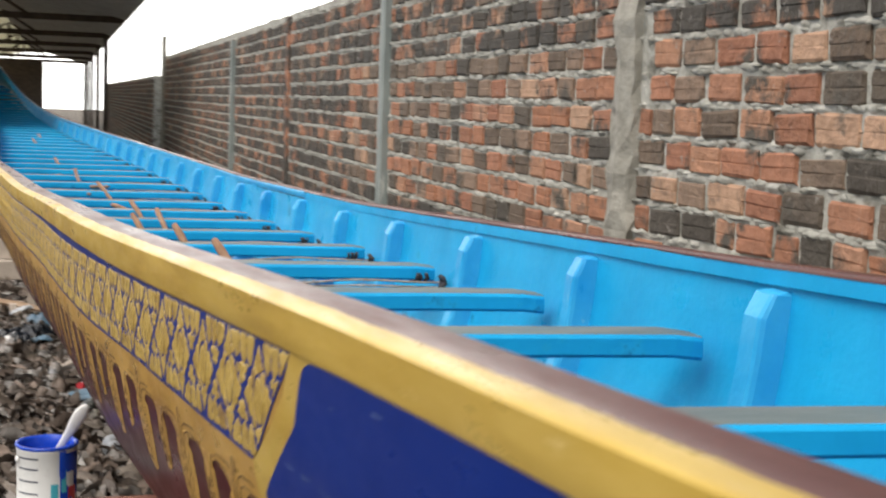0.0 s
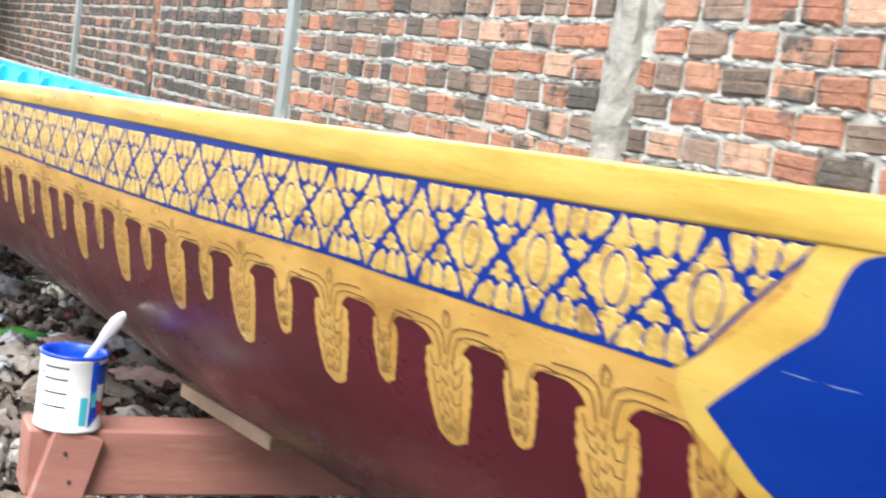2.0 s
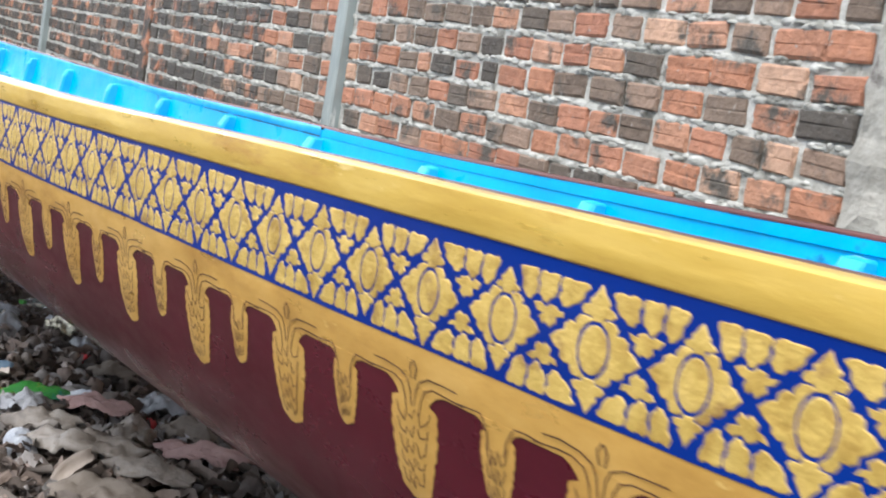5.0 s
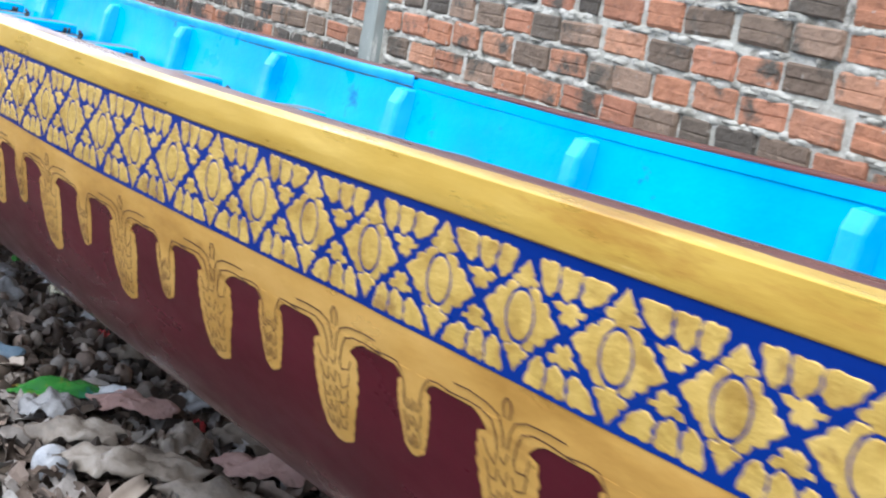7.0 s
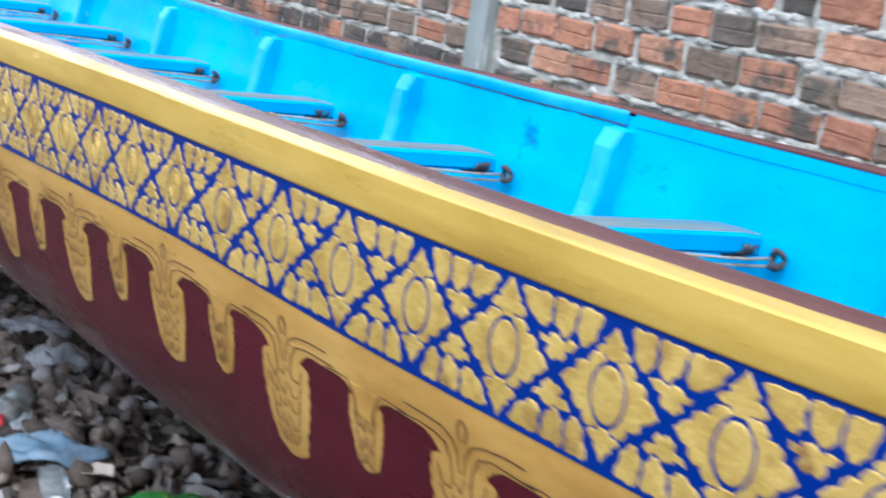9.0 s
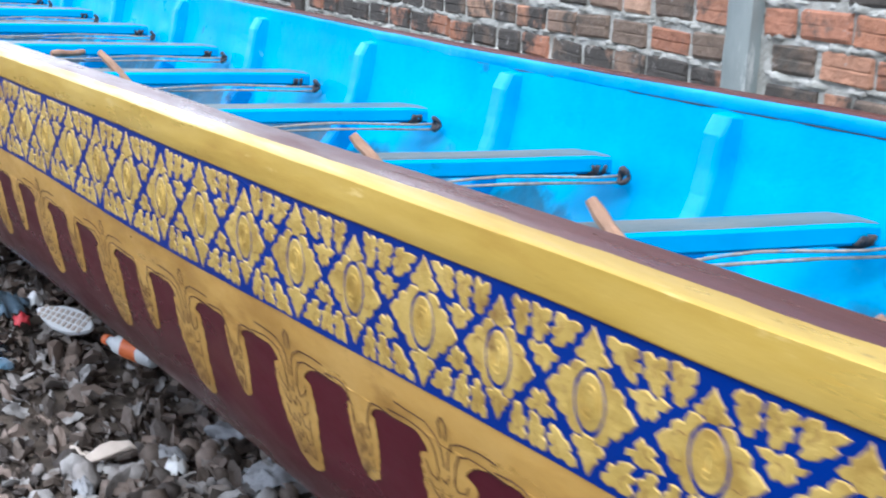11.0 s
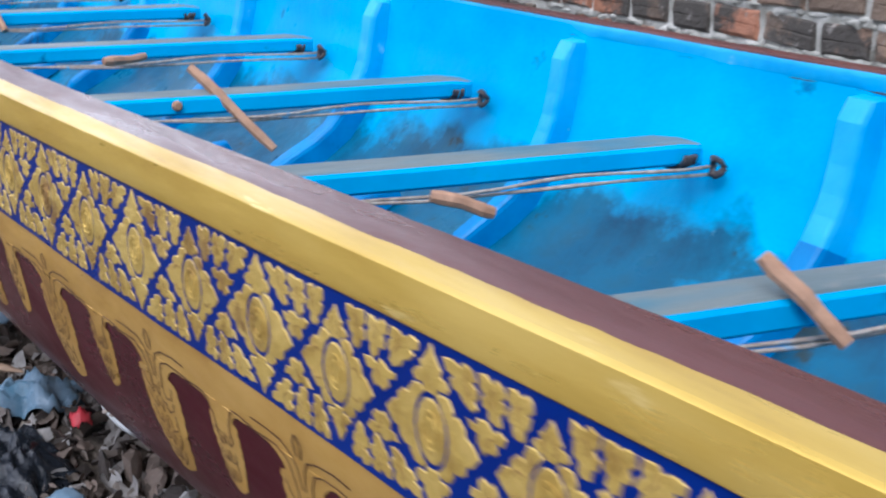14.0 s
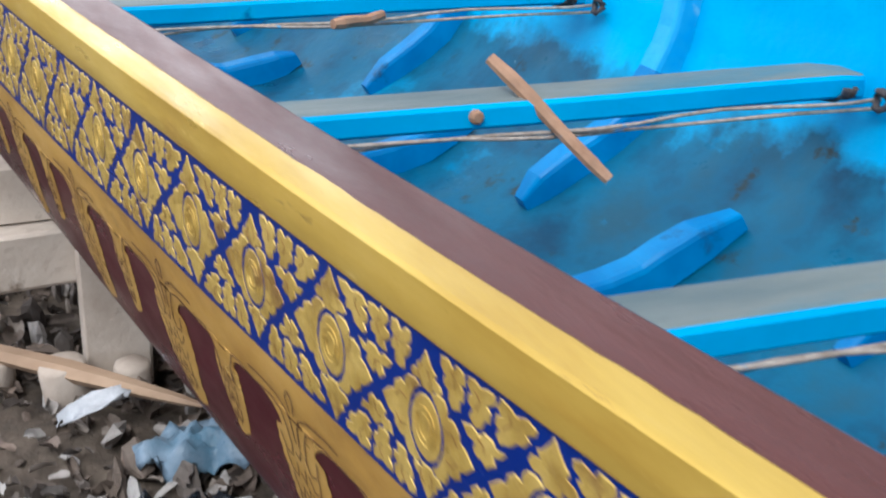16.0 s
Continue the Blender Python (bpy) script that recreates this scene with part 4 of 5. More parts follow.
r = random.Random(77)
for k, x in enumerate(SPIKES):
    nxt = SPIKES[k + 1] if k + 1 < len(SPIKES) else x - 0.262
    mid, dx = (x + nxt) / 2, (x - nxt) / 0.2575
    fat = x > EMBOSSED_FROM
    proud = 0.0005 if fat else 0.0007
    fl = flower(r, fat, True)
    v, f = lay(fl, x, dx, proud, 0.0014)
    spike = on_boat("gold_spike_flower", v, f, GOLD_LEAF, "gilded flower with tall spikes")
    v, f = lay(flower(r, fat, False) + leaves(r, fat), mid, dx, proud, 0.0014)
    wide = on_boat("gold_leaf_flower", v, f, GOLD_LEAF, "gilded flower between slanting leaves")
    if not fat and x > -12:
        for host, at in ((spike, x), (wide, mid)):
            v, f = lay(rings(fat), at, dx, 0.0007, 0.0022, 0.0002)
            on_boat("embossed_hoop", v, f, GOLD_LEAF, parent=host)
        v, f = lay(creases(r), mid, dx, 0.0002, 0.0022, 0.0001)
        tagged(on_boat("crease", v, f, DARK_GILT, "fine dark lines drawn on the gilding", parent=wide), kind="stuff")
# half pattern at the bow end of the band
end_line = lambda p: (END_TOP - 0.004 + (END_FOOT - END_TOP) * p[1] * 0.92 / 0.129) - (-1.828 - p[0])
cell = [q for q in (cut(p, end_line) for p in flower(r, True, False) + leaves(r, True)) if len(q) > 2]
v, f = lay(cell, -1.828, 1.0, 0.0006, 0.0014)
on_boat("gold_leaf_flower", v, f, GOLD_LEAF, "gilded flower between slanting leaves")


def tassel(w, d1, x0, dx, r, proud=0.0014):
    """A hanging leaf-edged tassel with a narrow neck: rows of points from side to side."""
    steps = 24
    v = []
    for i in range(steps + 1):
        t = i / steps
        ww = w * float(np.interp(t, [0, 0.07, 0.14, 0.17, 0.24, 0.4, 0.55, 0.75, 0.9, 0.97, 1], [0.80, 0.58, 0.60, 0.98, 1.0, 1.02, 0.95, 0.80, 0.68, 0.56, 0.34]))
        if 5 < i < steps:
            ww *= 1.0 if i % 3 else 0.94
        d = 0.188 + (d1 - 0.188) * t
        for k in (-1, -0.4, 0.4, 1):
            e = r.uniform(-0.0008, 0.0008)
            v.append(side_point(x0 - (k * ww + e) * dx, (d + (0.003 if abs(k) < 0.9 else 0) * t) * band_scale(x0), OUTER, False, proud if abs(k) < 0.9 else 0.0005))
    return v, grid_faces(steps + 1, 4, flip=True)


def curl_lines(big, r):
    k = 1.0 if big else 0.72
    one = [(0.003, 0.214), (0.006, 0.194), (0.013, 0.182), (0.030, 0.1745), (0.060 * k, 0.1725), (0.085 * k, 0.1735)]
    two = [(0.013, 0.222), (0.0165, 0.203), (0.024, 0.190), (0.040 * k, 0.1845), (0.062 * k, 0.184), (0.098 * k, 0.186)]
    out = []
    for s in (-1, 1):
        for line in ((one, two) if big else (two,)):
            out += stroke([(s * a, b + r.uniform(-0.001, 0.001)) for a, b in line], 0.0017)
    if big:
        out += stroke([(0.001, 0.158), (0.007, 0.167), (0.0035, 0.181)]) + stroke([(-0.001, 0.158), (-0.007, 0.167), (-0.0035, 0.181)])
    n = 5 if big else 3
    for i in range(n):
        d = 0.224 + i * 0.0205
        w = (0.036 - 0.0035 * i) if big else 0.018 - 0.002 * i
        j = lambda: r.uniform(-0.004, 0.004)
        out += stroke([(-w, d - 0.010 + j()), (-w * 0.86, d + 0.004 + j()), (-w * 0.45, d + 0.010 + j()), (-w * 0.30, d - 0.004)], 0.0014)
        out += stroke([(-w * 0.12, d - 0.006), (w * 0.05, d + 0.010 + j()), (w * 0.25, d + 0.002)], 0.0013)
        out += stroke([(w * 0.36, d - 0.004 + j()), (w * 0.48, d + 0.012 + j()), (w * 0.80, d + 0.006 + j()), (w * 0.96, d - 0.008)], 0.0014)
    return out


TASSELS = [-1.95, -2.23, -2.515, -2.81, -3.105, -3.42, -3.735, -4.05, -4.365, -4.67, -4.97, -5.275, -5.56, -5.86, -6.18, -6.497, -6.813, -7.135]
while TASSELS[-1] > -26.8:
    TASSELS.append(TASSELS[-1] - 0.312)
for k, x in enumerate(TASSELS):
    nxt = TASSELS[k - 1] if k else -1.665
    for at, big in ((x, True), ((x + nxt) / 2, False)):
        w, d1 = (0.0480, 0.329) if big else (0.0295, 0.283)
        d1 += r.uniform(-0.006, 0.006)
        v, f = tassel(w, d1, at, 1.0, r)
        ts = on_boat("gold_tassel", v, f, GOLD_SKIRT, "hanging gold painted tassel", True)
        o, polys = len(v), []
        for s in (-1, 1):
            q = [(s * w * 0.3, 0.187), (s * (w + 0.020), 0.187), (s * (w + 0.006), 0.190), (s * w * 0.92, 0.194), (s * w * 0.72, 0.202), (s * w * 0.58, 0.213), (s * w * 0.3, 0.216)]
            polys.append(q[::-s])
        for q in polys:
            fv, ff = lay([q], at, 1.0, 0.0004, 0.0008, 0.0003)
            on_boat("shoulder", fv, ff, GOLD_SKIRT, parent=ts)
        if x > -13:
            v, f = lay(curl_lines(big, r), at, 1.0, 0.0002, 0.0022, 0.0001)
            on_boat("drawn_line", v, f, INK, "thin dark brown drawn lines", parent=ts)

# bow panel: deep blue inside a gold edge that narrows to a point
up_edge = lambda x: float(np.interp(x, [-1.815, -1.746, -1.700, -1.694, -1.684, -1.672, -1.655, -1.60, 3.0], [0.152, 0.098, 0.066, 0.045, 0.018, 0.008, 0.003, 0.002, 0.002]))
low_edge = lambda x: float(np.interp(x, [-1.815, -1.752, -1.682, -1.661, -1.643, -1.58, -1.45, -1.3, 3.0], [0.153, 0.198, 0.230, 0.255, 0.277, 0.345, 0.44, 0.53, 0.56]))
up_gold = lambda x: float(np.interp(x, [-1.855, -1.785, -1.738, -1.722, -1.715, 3.0], [0.128, 0.082, 0.042, 0.004, 0.001, 0.001]))
low_gold = lambda x: float(np.interp(x, [-1.855, -1.839, -1.770, -1.699, -1.659, -1.60, -1.48, -1.33, 3.0], [0.140, 0.167, 0.213, 0.250, 0.283, 0.350, 0.45, 0.545, 0.57]))
strip_on_hull("panel_border", -1.30, -1.853, up_gold, low_gold, GOLD, "gold painted edge of the bow panel", 0.0021, step=0.008, rows=14)
strip_on_hull("bow_panel", 2.9, -1.30, up_edge, low_edge, NAVY, "plain deep blue bow panel", 0.0027, step=0.05, rows=14)
strip_on_hull("bow_panel", -1.30, -1.814, up_edge, low_edge, NAVY, "plain deep blue bow panel", 0.0027, step=0.006, rows=14)

SCRATCH = material("scratched_paint", [(0.06, 0.11, 0.26), (0.16, 0.22, 0.36)], 60, 0.6, 0.0, 0.2)
# pale scratches along a seam of the bow panel
for i, (a, b, d) in enumerate(((-1.735, -1.70, 0.1045), (-1.690, -1.655, 0.1042), (-1.630, -1.545, 0.1048), (-1.535, -1.500, 0.1040), (-1.480, -1.405, 0.1030), (-1.60, -1.585, 0.030), (-1.50, -1.47, 0.016), (-1.42, -1.40, 0.19))):
    strip_on_hull("scratch", b, a, lambda x, d=d: d + 0.0012 * noise.noise((x * 40, d * 90, 2.0)), lambda x, d=d, a=a, b=b: d + 0.0012 * noise.noise((x * 40, d * 90, 2.0)) + 0.0011 * math.sin(math.pi * (x - a) / (b - a)) ** 0.5 if a < x < b else d,
                  SCRATCH, "pale scratch in the blue paint", 0.0031, step=0.006, rows=1)

# ---- cradles under the boat ----
def cradle_near():
    c = tagged(empty("timber_cradle", (-3.495, 0.8, 0.0)), "reddish-brown timber cradle beam with a nailed leg, under the boat", "cradle")
    part("beam", board_bm(0.11, 1.30, 0.13, 0.004, pose(0, 0.04, 0.568), 0.0015), WOOD_RED, c, "reddish-brown beam on edge")
    for y, z0, tilt in ((-0.545, 0.02, 14), (0.55, 0.02, -8)):
        leg = part("leg", board_bm(0.028, 0.095, 0.70, 0.003, pose(0.070, y - (0.145 if y < 0 else -0.09), z0, -tilt if y < 0 else tilt, 0, 0), 0.001), WOOD_RED, c, "nailed leg board")
        for k in range(2):
            v, f = lathe([(0.0, 0.002), (0.004, 0.002), (0.0045, 0.0), (0.0045, -0.004)], 8)
            n = mesh_object("nail", [Matrix.Translation((0.0855, y + 0.0 + 0.012 * k, 0.66 - 0.055 * k)) @ Matrix.Rotation(radians(90), 4, "Y") @ Vector(p) for p in v], f, LASHING, leg)
    part("foot", board_bm(0.30, 0.32, 0.06, 0.004, pose(0.0, 0.55, 0.0, 0, 0, 4), 0.002), WOOD, c)
    part("foot", board_bm(0.30, 0.30, 0.06, 0.004, pose(0.04, -0.70, 0.0, 0, 0, -6), 0.002), WOOD, c)
    return c


cradle_near()
wedge = tagged(empty("wedge_board", (-3.52, 0.61, 0.699)), "short sawn board with a slot, lying on the cradle beam", "board")
part("board", board_bm(0.40, 0.062, 0.030, 0.002, pose(0, 0, 0, 0, 0, 12), 0.001), WOOD, wedge)
part("batten", board_bm(0.30, 0.014, 0.018, 0.002, pose(0.03, 0.020, 0.0305, 0, 0, 12), 0.001), PALE_WOOD, wedge)


def cradle_far():
    c = tagged(empty("timber_cradle", (-10.05, 0.4, 0.0)), "weathered grey timber cradle of stacked boards under the boat", "cradle")
    part("post", board_bm(0.06, 0.15, 0.40, 0.005, pose(0.05, -0.255, 0.01), 0.003), PALE_WOOD, c, "grey upright board")
    part("post", board_bm(0.06, 0.15, 0.40, 0.005, pose(0.05, 0.60, 0.01), 0.003), PALE_WOOD, c)
    part("lower_beam", board_bm(0.10, 1.40, 0.13, 0.006, pose(-0.04, 0.05, 0.31, 0, 0, 2), 0.004), PALE_WOOD, c, "grey beam")
    part("upper_beam", board_bm(0.12, 1.15, 0.135, 0.006, pose(-0.08, 0.03, 0.443, 0, 0, -2), 0.004), PALE_WOOD, c, "grey beam")
    return c


cradle_far()
for x in (-17.0, -24.0):
    c = tagged(empty("timber_cradle", (x, (near_y(x) + far_y(x)) / 2, 0)), "weathered grey timber cradle under the boat", "cradle")
    top = sheer(x) - 0.58 * drop_scale(x)
    part("post", board_bm(0.1, 0.12, top - 0.12, 0.005, pose(0, -0.3, 0)), PALE_WOOD, c)
    part("post", board_bm(0.1, 0.12, top - 0.12, 0.005, pose(0, 0.3, 0)), PALE_WOOD, c)
    part("beam", board_bm(0.12, 1.0, 0.12, 0.005, pose(0, 0, top - 0.125)), PALE_WOOD, c)

# split stick lying in the litter, and round log ends
sp = [(-10.20, -0.26, 0.17), (-10.05, -0.12, 0.16), (-9.90, 0.02, 0.155), (-9.80, 0.12, 0.145), (-9.70, 0.22, 0.135), (-9.66, 0.26, 0.13)]
v, f = tube([Vector(p) - Vector(sp[0]) for p in sp], 0.02, 6, [0.016, 0.030, 0.032, 0.027, 0.016, 0.004], 0.15, 4)
st = mesh_object("split_stick", [(a, b, c * 0.75) for a, b, c in v], f, WOOD)
st.location = sp[0]
tagged(st, "pale split wooden stick lying in the litter", "stick")
for i, (x, y, rr, ln) in enumerate(((-9.93, 0.02, 0.052, 0.13), (-9.92, 0.16, 0.042, 0.11), (-10.06, -0.14, 0.06, 0.10))):
    v, f = lathe([(0.0, ln), (rr * 0.9, ln), (rr, ln * 0.93), (rr * 1.04, ln * 0.5), (rr * 0.96, 0.01), (rr * 0.8, 0.0), (0.0, 0.0)], 14)
    lg = mesh_object("log_stub", [(a + 0.006 * noise.noise((a * 30, b * 30, i)), b + 0.006 * noise.noise((b * 30, c * 20, i + 3)), c) for a, b, c in v], f, PALE_WOOD, smooth=True)
    lg.matrix_world = pose(x, y, ground_height(x, y) - 0.01, 6 - 5 * i, 4, 0)
    tagged(lg, "short pale log stub standing in the litter", "log", "log stubs")


# ---- paint can with a brush ----
def paint_can(x, y, z):
    can = tagged(empty("paint_can", (x, y, z)), "open white and blue paint can on the cradle beam", "paint can")
    R, H = 0.063, 0.147
    v, f = lathe([(0.0, 0.0), (R - 0.004, 0.0), (R, 0.003), (R, 0.006), (R - 0.0015, 0.008), (R - 0.0015, H - 0.014), (R, H - 0.012), (R, H - 0.006)], 40)
    mesh_object("body", v, f, WHITE, can, "white printed tin body", True)
    v, f = lathe([(R, H - 0.007), (R + 0.002, H - 0.004), (R + 0.0015, H), (R - 0.004, H + 0.0005), (R - 0.008, H - 0.004), (R - 0.009, H - 0.020), (R - 0.009, H - 0.04)], 40)
    mesh_object("rim", v, f, CAN_BLUE, can, "blue paint-smeared rim", True)
    v, f = lathe([(R - 0.009, H - 0.034), (R * 0.5, H - 0.033), (0.0, H - 0.034)], 40)
    mesh_object("paint", v, f, CAN_BLUE, can, "wet blue paint", True)

    def patch(name, a0, a1, z0, z1, mat, lift=0.0006, label="", edge=None):
        n = max(3, int(abs(a1 - a0) / 6))
        vv = []
        for i in range(n + 1):
            a = radians(a0 + (a1 - a0) * i / n)
            lo = z0 + (edge(i / n) if edge else 0)
            for zz in (lo, z1):
                vv.append(((R - 0.0015 + lift) * math.cos(a), (R - 0.0015 + lift) * math.sin(a), zz))
        return mesh_object(name, vv, grid_faces(n + 1, 2), mat, can, label, True)

    patch("blue_field", 26, 120, 0.010, H - 0.015, CAN_BLUE, 0.0005, "blue printed side", lambda t: 0.03 * math.sin(t * 3))
    for zz in (0.048, 0.074, 0.100, 0.122):
        patch("print_bar", -62, -16, zz, zz + 0.0032, DARK_PRINT, 0.0007, "dark printed line")
    patch("teal_drop", 8, 22, 0.016, 0.070, TEAL_PRINT, 0.0008, "teal printed stripe")
    patch("white_flash", 40, 60, 0.055, 0.092, WHITE, 0.0010, "white printed figure", lambda t: 0.012 * math.cos(t * 4))
    patch("red_flash", 44, 66, 0.030, 0.060, RED_PRINT, 0.0012, "red printed figure", lambda t: 0.010 * math.sin(t * 5))
    patch("teal_flash", 29, 40, 0.050, 0.098, TEAL_PRINT, 0.0010, "teal printed figure")
    patch("paint_run", 24, 38, 0.075, H - 0.008, CAN_BLUE, 0.0016, "blue paint run", lambda t: 0.02 * abs(t - 0.5))
    for a in (-90, 90):
        v, f = lathe([(0.0, 0.004), (0.006, 0.003), (0.008, 0.0)], 10)
        m = Matrix.Rotation(radians(a + 20), 4, "Z") @ Matrix.Translation((R, 0, H - 0.03)) @ Matrix.Rotation(radians(90), 4, "Y")
        mesh_object("bail_ear", [m @ Vector(p) for p in v], f, WHITE, can, "", True)
    pts = [Matrix.Rotation(radians(20), 4, "Z") @ Vector((0.010 * math.sin(t * 0.3) + 0.02, (R + 0.004) * math.cos(math.pi * t / 10) * -1, H - 0.03 - 0.055 * math.sin(math.pi * t / 10))) for t in range(11)]
    v, f = tube([Vector((-(R + 0.006) if False else p.x - 0.03 - 0.045 * math.sin(math.pi * i / 10), p.y, p.z)) for i, p in enumerate(pts)], 0.0015, 6)
    mesh_object("bail_wire", v, f, LASHING, can)
    brush = tagged(empty("paint_brush", (x - 0.005, y + 0.018, z + H - 0.06)), "white-handled paint brush standing in the open can", "brush")
    # paddle-shaped handle leaning on the rim
    a, b = Vector((0.0, 0.0, 0.03)), Vector((0.028, 0.062, 0.142))
    d = (b - a).normalized()
    side = d.cross(Vector((1, 0.25, 0))).normalized()
    thick = side.cross(d)
    rows = [(0.0, 0.009), (0.25, 0.0085), (0.45, 0.0105), (0.65, 0.0145), (0.82, 0.0155), (0.93, 0.012), (1.0, 0.004)]
    v = []
    for t, w in rows:
        c = a.lerp(b, t)
        for k in range(10):
            an = 2 * math.pi * k / 10
            v.append(c + side * w * math.cos(an) + thick * 0.0045 * math.sin(an))
    mesh_object("handle", v, grid_faces(len(rows), 10, closed=True) + [tuple(range(10)), tuple(range(60, 70))[::-1]], WHITE, brush, "white plastic handle", True)
    v, f = tube([(0, 0, 0.035), (-0.006, -0.008, 0.0), (-0.010, -0.014, -0.028)], 0.01, 10, [0.010, 0.012, 0.010])
    mesh_object("bristles", v, f, CAN_BLUE, brush, "blue paint-soaked bristles", True)


paint_can(-3.465, 0.262, 0.6995)


# ---- litter on the ground ----
def crumpled(seed, w, h, n=4, curl=0.35, rough=0.18):
    """A curled scrap: verts round the origin and faces."""
    o = Vector((seed * 3.17, seed * 1.31, seed * 0.7))
    v = []
    for i in range(n + 1):
        for j in range(n + 1):
            a, b = i / n - 0.5, j / n - 0.5
            k = 1 - 0.45 * abs(a * 2) ** 2.2
            x, y = a * w, b * h * k
            z = curl * h * (b * b * 3 + 0.25 * math.cos(a * 4)) + rough * min(w, h) * noise.noise(Vector((a * 3.2, b * 3.2, 0)) + o) * 1.6
            v.append(Vector((x + 0.12 * w * noise.noise(Vector((b * 3, a * 2, 3)) + o), y, z)))
    return v, grid_faces(n + 1, n + 1)


def pebble(seed, s):
    o = Vector((seed * 2.1, seed, 0))
    v = []
    for lat in range(1, 4):
        for k in range(6):
            a, b = 2 * math.pi * k / 6 + lat, math.pi * lat / 4
            p = Vector((math.cos(a) * math.sin(b), math.sin(a) * math.sin(b), math.cos(b)))
            v.append(p * s * (1 + 0.5 * noise.noise(p * 1.3 + o)))
    v += [Vector((0, 0, s * 0.9)), Vector((0, 0, -s * 0.8))]
    f = grid_faces(3, 6, closed=True)
    f += [(k, (k + 1) % 6, 18) for k in range(6)] + [(12 + (k + 1) % 6, 12 + k, 19) for k in range(6)]
    return v, f


def scatter():
    r = random.Random(9)
    lv, lf, pv, pf = [], [], [], []
    for i in range(7200):
        x = r.uniform(-12.8, -3.6) if r.random() < 0.93 else r.uniform(-16, -1)
        y = r.gauss(0.6, 0.62)
        if y < -1.4 or y > 1.9:
            continue
        mat_zone = noise.noise((x * 1.1, y * 1.4, 8.0))
        big = x > -8.0
        w = r.uniform(0.03, 0.13) * (1.0 if big else 0.66)
        h = w * r.uniform(0.3, 0.75)
        v, f = crumpled(i * 0.37, w, h, 6 if w > 0.08 else 4, r.uniform(0.1, 0.6), r.uniform(0.18, 0.42))
        m = pose(x, y, ground_height(x, y) + r.uniform(0.008, 0.05 if big else 0.035), r.uniform(-38, 38), r.uniform(-32, 32), r.uniform(0, 360))
        o = len(lv)
        lv += [m @ p for p in v]
        lf += [tuple(k + o for k in q) for q in f]
    for i in range(5200):
        x = r.uniform(-12.6, -3.6)
        y = r.gauss(0.55, 0.6)
        if y < -1.3 or y > 1.9:
            continue
        s = r.uniform(0.006, 0.016) if r.random() < 0.7 else r.uniform(0.016, 0.038)
        v, f = pebble(i * 0.61, s)
        m = pose(x, y, ground_height(x, y) + s * r.uniform(0.2, 1.2), r.uniform(0, 360), r.uniform(0, 360), 0)
        o = len(pv)
        pv += [m @ Vector((p.x * 1.6, p.y, p.z * 0.45)) for p in v]
        pf += [tuple(k + o for k in q) for q in f]
    tagged(mesh_object("leaf_litter", lv, lf, LITTER, smooth=True), "dry curled leaves, husks and scraps on the earth", "litter", kind="stuff")
    tagged(mesh_object("rubble", pv, pf, LITTER), "small grey-brown stones and crumbs on the earth", "rubble", kind="stuff")


scatter()


def bottle(x, y, z, turn, tilt, size, body_mat, cap_mat, label_mat, label, squash=0.8):
    b = tagged(empty("plastic_bottle", (x, y, z)), label, "bottle", "discarded bottles")
    m = pose(0, 0, 0.028 * size / 0.2, 90 - tilt, 0, turn) @ Matrix.Diagonal((1, squash, 1, 1)) @ Matrix.Translation((0, 0, -size / 2))
    R = size * 0.155
    v, f = lathe([(0.0, 0.0), (R * 0.8, 0.0), (R, size * 0.04), (R * 0.96, size * 0.2), (R, size * 0.25), (R * 0.95, size * 0.5), (R, size * 0.6), (R * 0.85, size * 0.74), (R * 0.45, size * 0.86), (R * 0.42, size * 0.93)], 18)
    mesh_object("body", [m @ (Vector(p) * (1 + 0.05 * noise.noise(Vector(p) * 30))) for p in v], f, body_mat, b, "", True)
    v, f = lathe([(R * 0.5, size * 0.91), (R * 0.52, size * 0.93), (R * 0.5, size * 1.0), (0.0, size)], 14)
    mesh_object("cap", [m @ Vector(p) for p in v], f, cap_mat, b)
    v, f = lathe([(R * 1.02, size * 0.26), (R * 1.0, size * 0.4), (R * 1.02, size * 0.56)], 18)
    mesh_object("label", [m @ (Vector(p) * (1 + 0.05 * noise.noise(Vector(p) * 30))) for p in v], f, label_mat, b, "", True)
    return b


g = ground_height
bottle(-7.43, 0.445, g(-7.43, 0.445) + 0.06, 61, 5, 0.26, PET, RED_PRINT, PET, "crushed clear plastic bottle with a red cap in the litter")
bottle(-8.87, 0.575, g(-8.87, 0.575) + 0.07, -62, 3, 0.23, WHITE, ORANGE, ORANGE, "white plastic bottle with an orange label in the litter", 0.95)
bottle(-6.90, 0.42, g(-6.90, 0.42) + 0.06, 78, 5, 0.22, PET, WHITE, PET, "crushed clear plastic bottle lying in the litter", 0.6)
bottle(-8.45, 0.95, g(-8.45, 0.95) + 0.05, 30, 5, 0.20, PET, GREEN, PET, "clear plastic bottle lying in the litter", 0.7)


